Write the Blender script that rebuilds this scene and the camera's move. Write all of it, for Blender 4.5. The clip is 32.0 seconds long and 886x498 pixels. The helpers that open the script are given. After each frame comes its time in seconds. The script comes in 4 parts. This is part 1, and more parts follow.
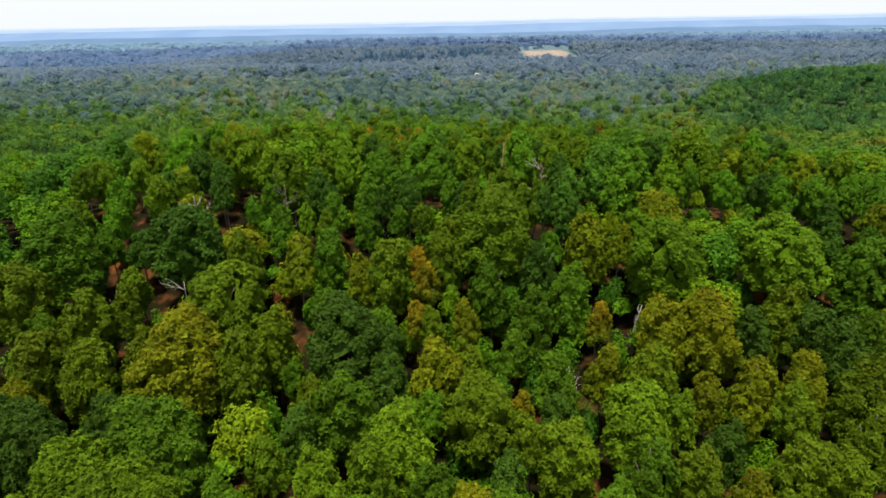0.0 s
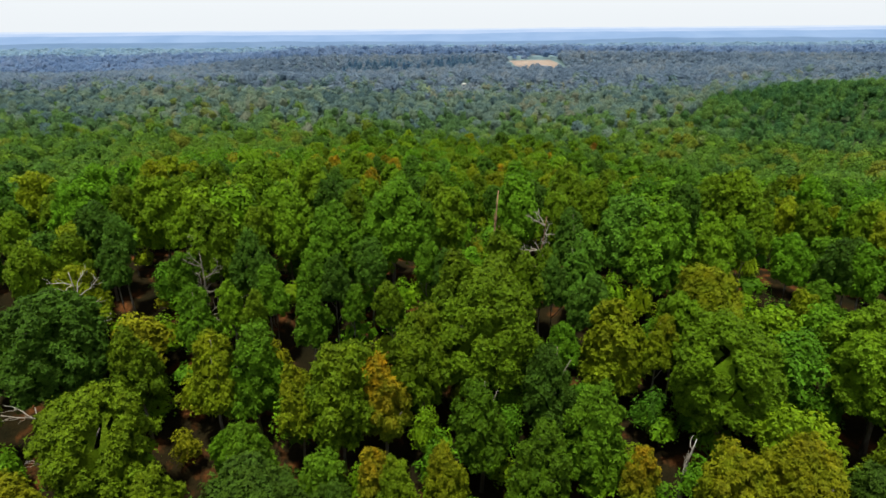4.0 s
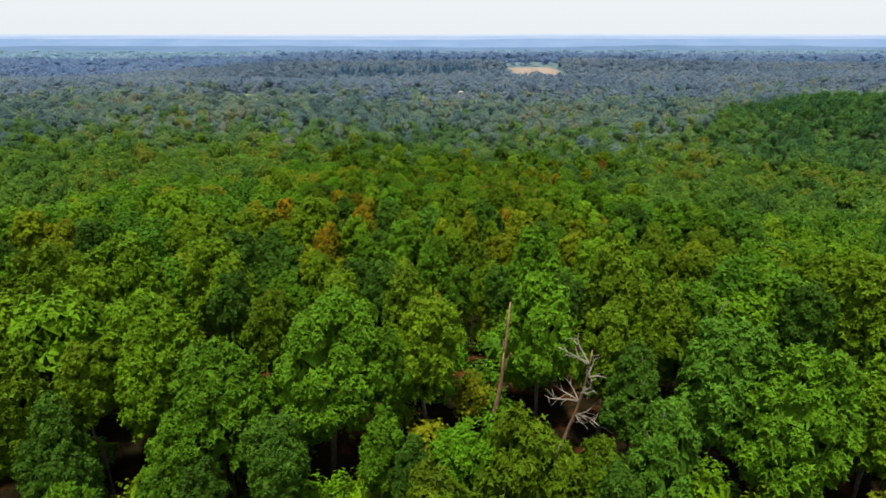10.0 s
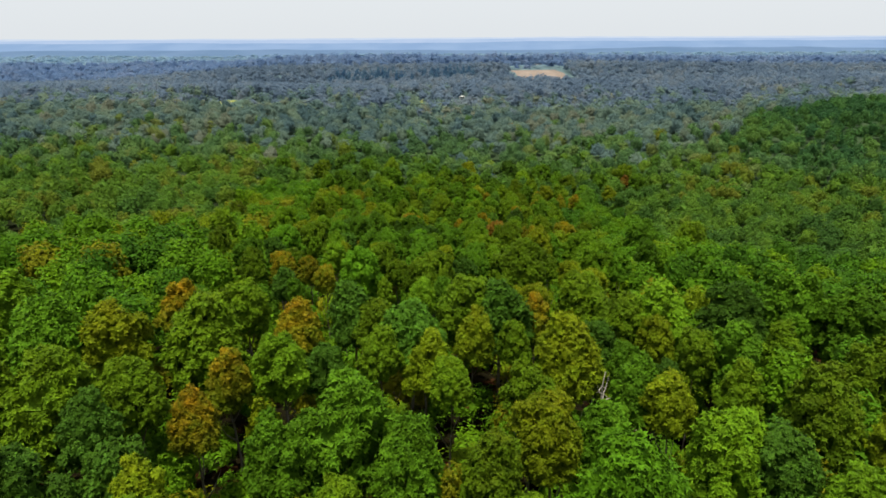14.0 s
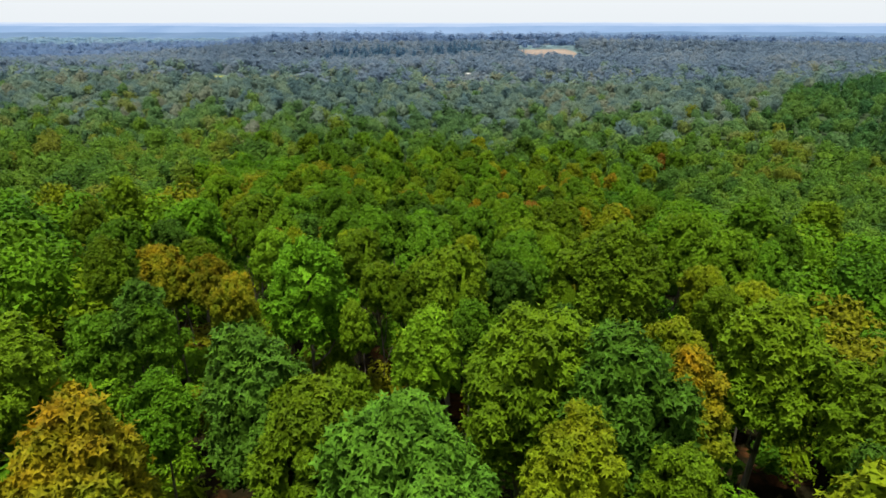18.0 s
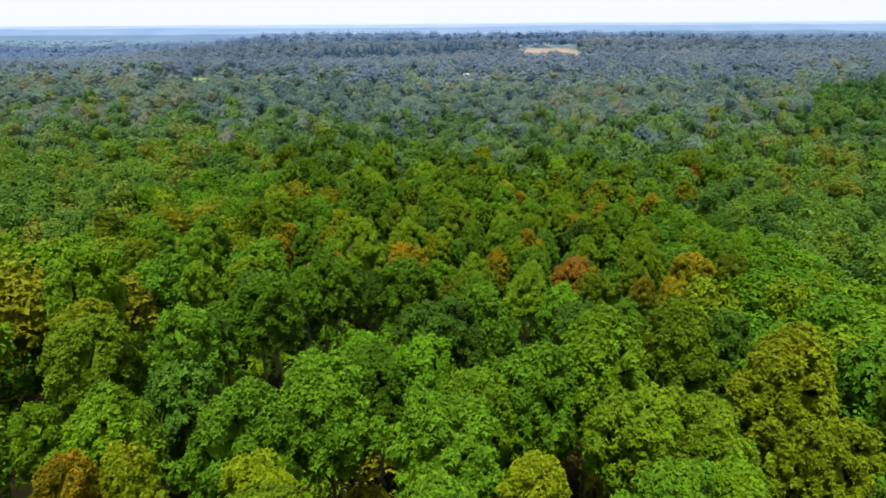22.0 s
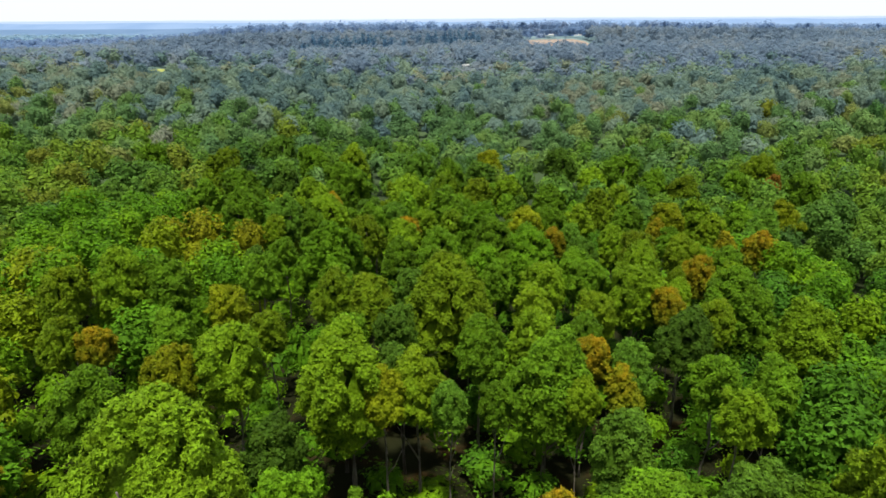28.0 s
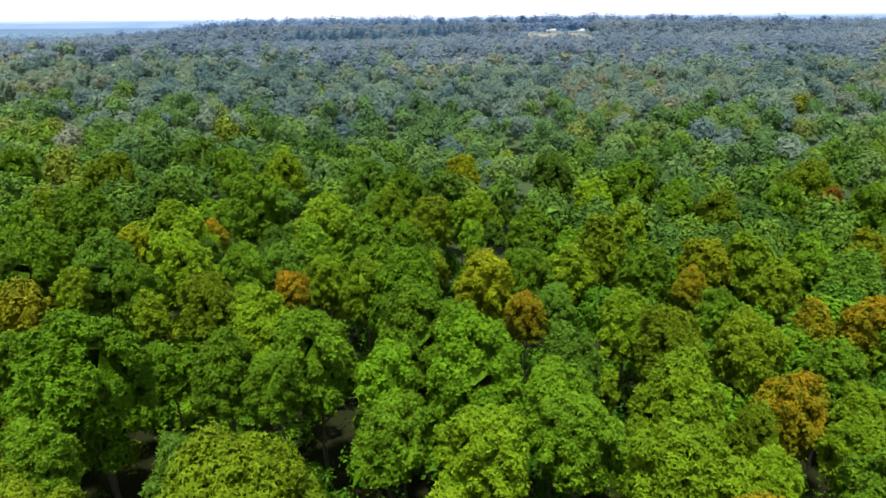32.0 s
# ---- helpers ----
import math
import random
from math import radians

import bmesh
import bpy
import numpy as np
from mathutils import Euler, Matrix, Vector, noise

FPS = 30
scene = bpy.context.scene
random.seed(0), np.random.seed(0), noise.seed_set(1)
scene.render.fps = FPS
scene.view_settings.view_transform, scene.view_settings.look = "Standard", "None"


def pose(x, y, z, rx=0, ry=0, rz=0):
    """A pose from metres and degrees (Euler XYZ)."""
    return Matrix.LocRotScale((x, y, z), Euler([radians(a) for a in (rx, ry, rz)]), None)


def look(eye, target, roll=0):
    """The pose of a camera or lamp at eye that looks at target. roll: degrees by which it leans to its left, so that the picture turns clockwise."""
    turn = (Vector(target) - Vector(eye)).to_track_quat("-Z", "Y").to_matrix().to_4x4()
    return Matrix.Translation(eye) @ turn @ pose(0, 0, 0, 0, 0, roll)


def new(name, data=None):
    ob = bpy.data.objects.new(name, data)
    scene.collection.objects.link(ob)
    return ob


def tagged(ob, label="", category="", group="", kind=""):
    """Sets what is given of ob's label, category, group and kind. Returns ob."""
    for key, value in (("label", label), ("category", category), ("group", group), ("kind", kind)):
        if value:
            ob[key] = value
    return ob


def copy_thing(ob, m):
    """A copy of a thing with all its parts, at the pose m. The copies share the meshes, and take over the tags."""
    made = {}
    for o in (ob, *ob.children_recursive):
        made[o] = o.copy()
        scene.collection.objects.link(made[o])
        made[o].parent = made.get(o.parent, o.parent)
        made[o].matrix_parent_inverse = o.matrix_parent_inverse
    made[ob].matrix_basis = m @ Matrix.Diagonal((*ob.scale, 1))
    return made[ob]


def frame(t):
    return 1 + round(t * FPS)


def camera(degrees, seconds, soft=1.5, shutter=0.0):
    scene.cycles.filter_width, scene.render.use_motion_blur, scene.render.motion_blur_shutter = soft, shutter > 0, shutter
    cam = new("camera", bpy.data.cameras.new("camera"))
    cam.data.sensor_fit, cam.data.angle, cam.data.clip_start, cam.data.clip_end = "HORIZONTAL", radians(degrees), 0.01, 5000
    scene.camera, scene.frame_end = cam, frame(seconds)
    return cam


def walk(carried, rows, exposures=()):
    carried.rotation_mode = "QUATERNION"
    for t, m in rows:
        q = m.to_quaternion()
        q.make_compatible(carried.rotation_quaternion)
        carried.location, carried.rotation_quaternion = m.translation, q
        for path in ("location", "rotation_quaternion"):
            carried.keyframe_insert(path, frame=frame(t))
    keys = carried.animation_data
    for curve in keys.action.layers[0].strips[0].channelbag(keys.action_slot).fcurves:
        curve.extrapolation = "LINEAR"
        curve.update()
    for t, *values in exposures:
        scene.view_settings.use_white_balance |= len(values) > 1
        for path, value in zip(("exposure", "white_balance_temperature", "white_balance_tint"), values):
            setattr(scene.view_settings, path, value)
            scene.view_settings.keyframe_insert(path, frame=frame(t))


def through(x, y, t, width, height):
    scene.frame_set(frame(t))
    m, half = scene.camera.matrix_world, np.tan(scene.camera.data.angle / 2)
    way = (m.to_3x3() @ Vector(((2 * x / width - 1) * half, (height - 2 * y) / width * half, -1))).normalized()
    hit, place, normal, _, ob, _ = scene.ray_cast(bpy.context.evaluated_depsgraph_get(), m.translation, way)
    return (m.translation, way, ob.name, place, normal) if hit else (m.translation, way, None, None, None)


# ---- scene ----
cam = camera(75.0, 32.0, soft=1.6)
PATH = [
    (0, (0.371, 3.232, 54.33), (0.322, 6.206, 53.15), -1.1),
    (0.5, (0.826, 6.264, 54.144), (0.776, 9.245, 52.979), -1.0),
    (1, (1.014, 9.44, 54.126), (0.974, 12.422, 52.968), -0.9),
    (1.5, (1.21, 12.59, 54.035), (1.174, 15.578, 52.886), -0.8),
    (2, (1.219, 15.784, 54.162), (1.202, 18.773, 53.016), -0.6),
    (2.5, (1.272, 18.914, 54.288), (1.269, 21.902, 53.144), -0.5),
    (3, (1.427, 22.027, 54.24), (1.43, 25.019, 53.102), -0.6),
    (3.5, (1.544, 25.242, 54.515), (1.557, 28.23, 53.37), -0.6),
    (5.5, (2.333, 37.115, 54.797), (2.37, 40.106, 53.659), -0.3),
    (6, (2.654, 40.078, 54.678), (2.69, 43.072, 53.55), -0.3),
    (6.5, (2.808, 43.227, 54.696), (2.848, 46.222, 53.571), -0.2),
    (7, (2.984, 46.344, 54.635), (3.026, 49.341, 53.51), -0.2),
    (7.5, (3.093, 48.802, 54.696), (3.133, 51.806, 53.595), -0.2),
    (8, (3.214, 49.699, 54.674), (3.254, 52.698, 53.555), -0.2),
    (8.5, (3.331, 50.51, 54.71), (3.371, 53.501, 53.57), -0.2),
    (9, (3.446, 52.757, 54.603), (3.486, 55.75, 53.472), -0.2),
    (9.5, (3.594, 56.384, 54.498), (3.634, 59.379, 53.371), -0.1),
    (10, (3.733, 61.262, 54.317), (3.776, 64.259, 53.198), -0.0),
    (10.5, (3.909, 66.813, 54.264), (3.952, 69.811, 53.146), 0.0),
    (11, (4.187, 72.696, 54.304), (4.226, 75.693, 53.182), 0.0),
    (11.5, (4.459, 78.288, 54.65), (4.498, 81.285, 53.526), 0.0),
    (12, (4.51, 83.285, 54.93), (4.552, 86.283, 53.811), -0.0),
    (12.5, (4.813, 87.936, 54.89), (4.85, 90.936, 53.776), -0.2),
    (13, (4.966, 92.101, 54.323), (5.003, 95.101, 53.211), -0.2),
    (13.5, (5.186, 95.95, 53.334), (5.218, 98.952, 52.227), -0.3),
    (14, (5.32, 99.469, 52.002), (5.352, 102.472, 50.899), -0.3),
    (14.5, (5.413, 103.011, 50.63), (5.448, 106.011, 49.517), -0.1),
    (16.5, (4.653, 118.533, 44.298), (4.669, 121.528, 43.17), 0.2),
    (17, (4.406, 123.155, 42.733), (4.422, 126.144, 41.59), 0.0),
    (17.5, (4.184, 128.166, 40.957), (4.206, 131.15, 39.803), 0.1),
    (18, (4.075, 133.37, 39.942), (4.098, 136.35, 38.779), 0.0),
    (18.5, (4.058, 138.718, 39.774), (4.083, 141.698, 38.61), -0.2),
    (19, (4.094, 143.616, 39.632), (4.117, 146.598, 38.469), -0.3),
    (19.5, (4.165, 148.064, 39.482), (4.189, 151.043, 38.318), -0.5),
    (20, (4.234, 151.93, 39.414), (4.256, 154.909, 38.248), -0.6),
    (20.5, (4.138, 155.317, 39.52), (4.166, 158.29, 38.339), -0.4),
    (21, (3.947, 158.293, 39.101), (3.984, 161.272, 37.934), -0.3),
    (21.5, (3.48, 161.261, 38.462), (3.518, 164.243, 37.302), -0.4),
    (22, (2.922, 164.362, 37.363), (2.962, 167.344, 36.205), -0.4),
    (22.5, (2.402, 167.645, 36.163), (2.438, 170.626, 35.003), -0.5),
    (23, (1.955, 171.461, 35.202), (1.992, 174.44, 34.032), -0.4),
    (23.5, (1.629, 175.269, 34.125), (1.667, 178.25, 32.962), -0.6),
    (24, (1.438, 179.186, 33.205), (1.47, 182.165, 32.038), -0.7),
    (24.5, (1.31, 183.114, 32.227), (1.342, 186.094, 31.062), -0.8),
    (25, (1.514, 186.973, 31.302), (1.542, 189.95, 30.13), -0.7),
    (25.5, (1.979, 190.614, 30.352), (1.998, 193.59, 29.176), -0.8),
    (27.5, (4.618, 210.219, 29.248), (4.664, 213.198, 28.077), -0.3),
    (28, (5.542, 214.664, 29.238), (5.584, 217.64, 28.064), -0.4),
    (28.5, (6.43, 218.917, 28.914), (6.47, 221.898, 27.749), -0.5),
    (29, (7.4, 223.134, 28.485), (7.438, 226.115, 27.323), -0.5),
    (29.5, (8.6, 227.309, 27.816), (8.632, 230.288, 26.648), -0.6),
    (30, (9.888, 231.472, 26.981), (9.915, 234.45, 25.805), -0.5),
    (30.5, (11.152, 235.84, 26.05), (11.178, 238.814, 24.87), -0.6),
    (31, (12.579, 240.13, 24.96), (12.602, 243.106, 23.786), -0.5),
    (31.5, (13.986, 244.302, 23.99), (14.005, 247.28, 22.818), -0.5),
    (32, (15.309, 248.547, 23.179), (15.33, 251.523, 22.003), -0.6),
]
walk(cam, [(t, look(eye, target, roll)) for t, eye, target, roll in PATH], exposures=[(0.0, 0.5), (3.5, 0.4), (6.0, 0.36), (9.0, 0.34), (12.0, 0.27), (14.0, 0.19), (17.0, 0.26), (19.0, 0.44), (25.0, 0.5), (28.0, 0.56), (32.0, 0.66)])

# ---- light: a bright overcast day, with a weak veiled sun ----
world = bpy.data.worlds.new("overcast_sky")
scene.world = world
world.use_nodes = True
wn = world.node_tree
wn.nodes.clear()
sky = wn.nodes.new("ShaderNodeTexSky")
sky.sky_type, sky.sun_disc = "NISHITA", False
sky.sun_elevation, sky.sun_rotation = radians(77.6), radians(197)
sky.dust_density, sky.air_density = 3.0, 1.0
thin = wn.nodes.new("ShaderNodeVectorMath")
thin.operation = "SCALE"
thin.inputs["Scale"].default_value = 0.10
wn.links.new(sky.outputs["Color"], thin.inputs[0])
cloud = wn.nodes.new("ShaderNodeMix")
cloud.data_type = "RGBA"
cloud.inputs["Factor"].default_value = 0.86
wn.links.new(thin.outputs["Vector"], cloud.inputs["A"])
cloud.inputs["B"].default_value = (0.97, 1.02, 1.06, 1)
back = wn.nodes.new("ShaderNodeBackground")
back.inputs["Strength"].default_value = 0.78
wn.links.new(cloud.outputs["Result"], back.inputs["Color"])
wout = wn.nodes.new("ShaderNodeOutputWorld")
wn.links.new(back.outputs["Background"], wout.inputs["Surface"])

sun = new("sun", bpy.data.lights.new("sun", "SUN"))
sun.data.energy, sun.data.angle, sun.data.color = 5.4, radians(5), (1.0, 0.95, 0.78)
sun.matrix_basis = look((-6, -20, 95), (0, 0, 0))


# ---- materials ----
def material(name):
    m = bpy.data.materials.new(name)
    m.use_nodes = True
    nt = m.node_tree
    nt.nodes.clear()
    return m, nt, nt.nodes.new("ShaderNodeOutputMaterial")


def ramp(nt, source, stops):
    r = nt.nodes.new("ShaderNodeValToRGB")
    for k, (p, c) in enumerate(stops):
        e = r.color_ramp.elements[k] if k < 2 else r.color_ramp.elements.new(p)
        e.position, e.color = p, (*c, 1)
    nt.links.new(source, r.inputs["Fac"])
    return r.outputs["Color"]


def scale_colour(nt, colour, factor):
    v = nt.nodes.new("ShaderNodeVectorMath")
    v.operation = "SCALE"
    nt.links.new(colour, v.inputs[0])
    nt.links.new(factor, v.inputs["Scale"])
    return v.outputs["Vector"]


def noise_value(nt, vec, scale, low, high, detail=3.0):
    n = nt.nodes.new("ShaderNodeTexNoise")
    n.inputs["Scale"].default_value, n.inputs["Detail"].default_value = scale, detail
    nt.links.new(vec, n.inputs["Vector"])
    mr = nt.nodes.new("ShaderNodeMapRange")
    mr.inputs["From Min"].default_value, mr.inputs["From Max"].default_value = 0.3, 0.7
    mr.inputs["To Min"].default_value, mr.inputs["To Max"].default_value = low, high
    nt.links.new(n.outputs["Fac"], mr.inputs["Value"])
    return mr.outputs["Result"]


def leaf_surface(nt, out, colour, shine=0.04, through=0.28, leaflets=0.0):
    """Leaves: a slightly waxy face that also lets some light through; each spray holds many small leaflets."""
    p = nt.nodes.new("ShaderNodeBsdfPrincipled")
    if leaflets:
        geo, cell, grey, bump = [nt.nodes.new("ShaderNode" + k) for k in ("NewGeometry", "TexVoronoi", "MapRange", "Bump")]
        cell.inputs["Scale"].default_value = leaflets
        nt.links.new(geo.outputs["Position"], cell.inputs["Vector"])
        pick = nt.nodes.new("ShaderNodeSeparateColor")
        nt.links.new(cell.outputs["Color"], pick.inputs["Color"])
        grey.inputs["To Min"].default_value, grey.inputs["To Max"].default_value = 0.8, 1.2
        nt.links.new(pick.outputs["Red"], grey.inputs["Value"])
        colour = scale_colour(nt, colour, grey.outputs["Result"])
        bump.invert = True
        bump.inputs["Strength"].default_value, bump.inputs["Distance"].default_value = 0.8, 0.07
        nt.links.new(cell.outputs["Distance"], bump.inputs["Height"])
        nt.links.new(bump.outputs["Normal"], p.inputs["Normal"])
    dull = nt.nodes.new("ShaderNodeVectorMath")
    dull.operation = "SCALE"
    dull.inputs["Scale"].default_value = 0.84
    nt.links.new(colour, dull.inputs[0])
    colour = dull.outputs["Vector"]
    nt.links.new(colour, p.inputs["Base Color"])
    p.inputs["Roughness"].default_value = 0.55
    p.inputs["Specular IOR Level"].default_value = shine
    t = nt.nodes.new("ShaderNodeBsdfTranslucent")
    nt.links.new(colour, t.inputs["Color"])
    mx = nt.nodes.new("ShaderNodeMixShader")
    mx.inputs["Fac"].default_value = through
    nt.links.new(p.outputs["BSDF"], mx.inputs[1])
    nt.links.new(t.outputs["BSDF"], mx.inputs[2])
    nt.links.new(mx.outputs["Shader"], out.inputs["Surface"])


def tint(nt, colour, island_low, island_high, patchy=0.25):
    """Leaf to leaf and bough to bough variation."""
    geo = nt.nodes.new("ShaderNodeNewGeometry")
    mr = nt.nodes.new("ShaderNodeMapRange")
    mr.inputs["To Min"].default_value, mr.inputs["To Max"].default_value = island_low, island_high
    nt.links.new(geo.outputs["Random Per Island"], mr.inputs["Value"])
    c = scale_colour(nt, colour, mr.outputs["Result"])
    c = scale_colour(nt, c, noise_value(nt, geo.outputs["Position"], 0.45, 1 - patchy, 1 + patchy))
    warm = nt.nodes.new("ShaderNodeMix")
    warm.data_type = "RGBA"
    warm.blend_type = "MULTIPLY"
    nt.links.new(noise_value(nt, geo.outputs["Position"], 1.3, 0.0, 3.2 * patchy), warm.inputs["Factor"])
    nt.links.new(c, warm.inputs["A"])
    warm.inputs["B"].default_value = (1.16, 1.02, 0.75, 1)
    return warm.outputs["Result"]


def crown_leaves():
    """The tree's own colour; its alpha says how far the top of the crown has turned to autumn."""
    m, nt, out = material("crown_leaves")
    info = nt.nodes.new("ShaderNodeObjectInfo")
    tc, sep, high, turn, mix = [nt.nodes.new("ShaderNode" + k) for k in ("TexCoord", "SeparateXYZ", "MapRange", "Math", "Mix")]
    nt.links.new(tc.outputs["Object"], sep.inputs[0])
    nt.links.new(sep.outputs["Z"], high.inputs["Value"])
    high.inputs["From Min"].default_value, high.inputs["From Max"].default_value = 6.5, 13.5
    patchy = nt.nodes.new("ShaderNodeMath")
    patchy.operation = "MULTIPLY"
    nt.links.new(high.outputs["Result"], patchy.inputs[0])
    nt.links.new(noise_value(nt, tc.outputs["Object"], 0.7, 0.2, 1.3), patchy.inputs[1])
    turn.operation, turn.use_clamp = "MULTIPLY", True
    nt.links.new(patchy.outputs[0], turn.inputs[0])
    nt.links.new(info.outputs["Alpha"], turn.inputs[1])
    mix.data_type = "RGBA"
    nt.links.new(turn.outputs[0], mix.inputs["Factor"])
    nt.links.new(info.outputs["Color"], mix.inputs["A"])
    mix.inputs["B"].default_value = (0.28, 0.165, 0.006, 1)
    leaf_surface(nt, out, tint(nt, mix.outputs["Result"], 0.72, 1.28), through=0.14, leaflets=6.5)
    return m


def woods_leaves(name, stops, low=0.65, high=1.35, through=0.28, leaflets=0.0, patchy=0.25):
    m, nt, out = material(name)
    a = nt.nodes.new("ShaderNodeAttribute")
    a.attribute_name = "tone"
    leaf_surface(nt, out, tint(nt, ramp(nt, a.outputs["Fac"], stops), low, high, patchy), through=through, leaflets=leaflets)
    return m


def bark(name, dark, light):
    m, nt, out = material(name)
    p = nt.nodes.new("ShaderNodeBsdfPrincipled")
    tc = nt.nodes.new("ShaderNodeTexCoord")
    mp = nt.nodes.new("ShaderNodeMapping")
    mp.inputs["Scale"].default_value = (7, 7, 1.2)
    nt.links.new(tc.outputs["Object"], mp.inputs["Vector"])
    n = nt.nodes.new("ShaderNodeTexNoise")
    n.inputs["Scale"].default_value, n.inputs["Detail"].default_value = 1.5, 6
    nt.links.new(mp.outputs["Vector"], n.inputs["Vector"])
    nt.links.new(ramp(nt, n.outputs["Fac"], [(0.3, dark), (0.7, light)]), p.inputs["Base Color"])
    p.inputs["Roughness"].default_value = 0.9
    b = nt.nodes.new("ShaderNodeBump")
    b.inputs["Strength"].default_value = 0.6
    nt.links.new(n.outputs["Fac"], b.inputs["Height"])
    nt.links.new(b.outputs["Normal"], p.inputs["Normal"])
    nt.links.new(p.outputs["BSDF"], out.inputs["Surface"])
    return m


def soil(name, stops, scale, beyond=()):
    m, nt, out = material(name)
    p = nt.nodes.new("ShaderNodeBsdfPrincipled")
    geo = nt.nodes.new("ShaderNodeNewGeometry")
    n = nt.nodes.new("ShaderNodeTexNoise")
    n.inputs["Scale"].default_value, n.inputs["Detail"].default_value = scale, 8
    nt.links.new(geo.outputs["Position"], n.inputs["Vector"])
    c = ramp(nt, n.outputs["Fac"], stops)
    c = scale_colour(nt, c, noise_value(nt, geo.outputs["Position"], 6.0, 0.6, 1.4))
    # Past y 130 the colour follows a second ramp, which carries distance haze.
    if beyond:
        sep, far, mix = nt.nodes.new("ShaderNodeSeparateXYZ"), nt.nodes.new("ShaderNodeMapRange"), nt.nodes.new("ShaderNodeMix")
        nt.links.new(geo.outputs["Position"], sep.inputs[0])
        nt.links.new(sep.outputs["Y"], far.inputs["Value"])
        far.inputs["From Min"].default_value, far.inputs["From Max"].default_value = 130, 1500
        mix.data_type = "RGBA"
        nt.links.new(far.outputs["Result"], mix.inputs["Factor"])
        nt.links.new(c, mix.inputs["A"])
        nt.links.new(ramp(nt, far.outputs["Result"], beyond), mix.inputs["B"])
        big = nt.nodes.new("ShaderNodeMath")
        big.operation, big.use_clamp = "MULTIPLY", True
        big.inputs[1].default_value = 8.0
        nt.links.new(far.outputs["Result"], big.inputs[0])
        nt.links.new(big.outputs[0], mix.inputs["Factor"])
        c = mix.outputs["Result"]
    nt.links.new(c, p.inputs["Base Color"])
    p.inputs["Roughness"].default_value, p.inputs["Specular IOR Level"].default_value = 1.0, 0.02
    b = nt.nodes.new("ShaderNodeBump")
    b.inputs["Strength"].default_value = 0.5
    nt.links.new(n.outputs["Fac"], b.inputs["Height"])
    nt.links.new(b.outputs["Normal"], p.inputs["Normal"])
    nt.links.new(p.outputs["BSDF"], out.inputs["Surface"])
    return m


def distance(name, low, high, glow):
    """A plain far backdrop: hills whose colour glows to imitate the blue of kilometres of air."""
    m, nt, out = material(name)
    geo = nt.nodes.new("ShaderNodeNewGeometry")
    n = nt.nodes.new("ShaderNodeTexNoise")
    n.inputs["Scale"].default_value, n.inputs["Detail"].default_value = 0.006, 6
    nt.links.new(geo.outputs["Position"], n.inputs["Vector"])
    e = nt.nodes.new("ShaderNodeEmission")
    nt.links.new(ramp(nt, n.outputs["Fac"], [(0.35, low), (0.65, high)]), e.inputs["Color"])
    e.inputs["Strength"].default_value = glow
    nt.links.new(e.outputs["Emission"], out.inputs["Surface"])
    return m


LEAVES = crown_leaves()
WOODS_NEAR = woods_leaves("woods_leaves_near", [(0.0, (0.035, 0.103, 0.008)), (0.35, (0.059, 0.155, 0.006)), (0.7, (0.085, 0.183, 0.005)), (0.93, (0.120, 0.183, 0.005)), (1.0, (0.138, 0.120, 0.006))], 0.72, 1.28, 0.15, 6.0)
WOODS_PINE = woods_leaves("woods_needles", [(0.0, (0.035, 0.104, 0.040)), (0.5, (0.060, 0.151, 0.042)), (1.0, (0.095, 0.190, 0.040))])
# Haze is put into the leaf colours: faint here, bluer and paler with distance.
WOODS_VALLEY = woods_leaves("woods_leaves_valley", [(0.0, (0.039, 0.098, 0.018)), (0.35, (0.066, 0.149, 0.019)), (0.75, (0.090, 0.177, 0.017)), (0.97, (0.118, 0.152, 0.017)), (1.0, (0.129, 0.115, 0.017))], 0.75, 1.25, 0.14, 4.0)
WOODS_DALE_HAZED = woods_leaves("woods_leaves_dale_hazed", [(0.0, (0.059, 0.128, 0.054)), (0.4, (0.086, 0.178, 0.061)), (0.8, (0.117, 0.207, 0.057)), (0.97, (0.146, 0.188, 0.054)), (1.0, (0.152, 0.153, 0.054))], 0.85, 1.15, 0.22, 0.0, 0.18)
WOODS_STAND_HAZED = woods_leaves("woods_needles_haze_blue", [(0.0, (0.05, 0.13, 0.27)), (0.5, (0.07, 0.16, 0.3)), (1.0, (0.1, 0.19, 0.3))], 0.85, 1.15, 0.4)
# Higher translucency and even tones flatten contrast here, as haze would.
WOODS_MID_HAZED = woods_leaves("woods_leaves_slope_across_hazed", [(0.0, (0.084, 0.150, 0.170)), (0.4, (0.128, 0.205, 0.192)), (0.8, (0.167, 0.242, 0.182)), (1.0, (0.199, 0.219, 0.170))], 0.92, 1.08, 0.35, 0.0, 0.12)
WOODS_FAR_HAZED = woods_leaves("woods_leaves_far_hazed", [(0.0, (0.129, 0.190, 0.283)), (0.5, (0.167, 0.238, 0.335)), (1.0, (0.213, 0.261, 0.314))], 0.96, 1.04, 0.5, 0.0, 0.06)
WOODS_RIDGE_HAZED = woods_leaves("woods_leaves_ridge_hazed", [(0.0, (0.142, 0.231, 0.416)), (0.5, (0.170, 0.265, 0.448)), (1.0, (0.205, 0.280, 0.436))], 0.96, 1.04, 0.55, 0.0, 0.06)
WOODS_PLAIN_HAZED = woods_leaves("woods_leaves_plain_hazed", [(0.0, (0.220, 0.363, 0.543)), (0.5, (0.254, 0.396, 0.567)), (1.0, (0.277, 0.408, 0.567))], 0.94, 1.06, 0.6)
BARK = bark("oak_bark", (0.05, 0.042, 0.035), (0.16, 0.14, 0.115))
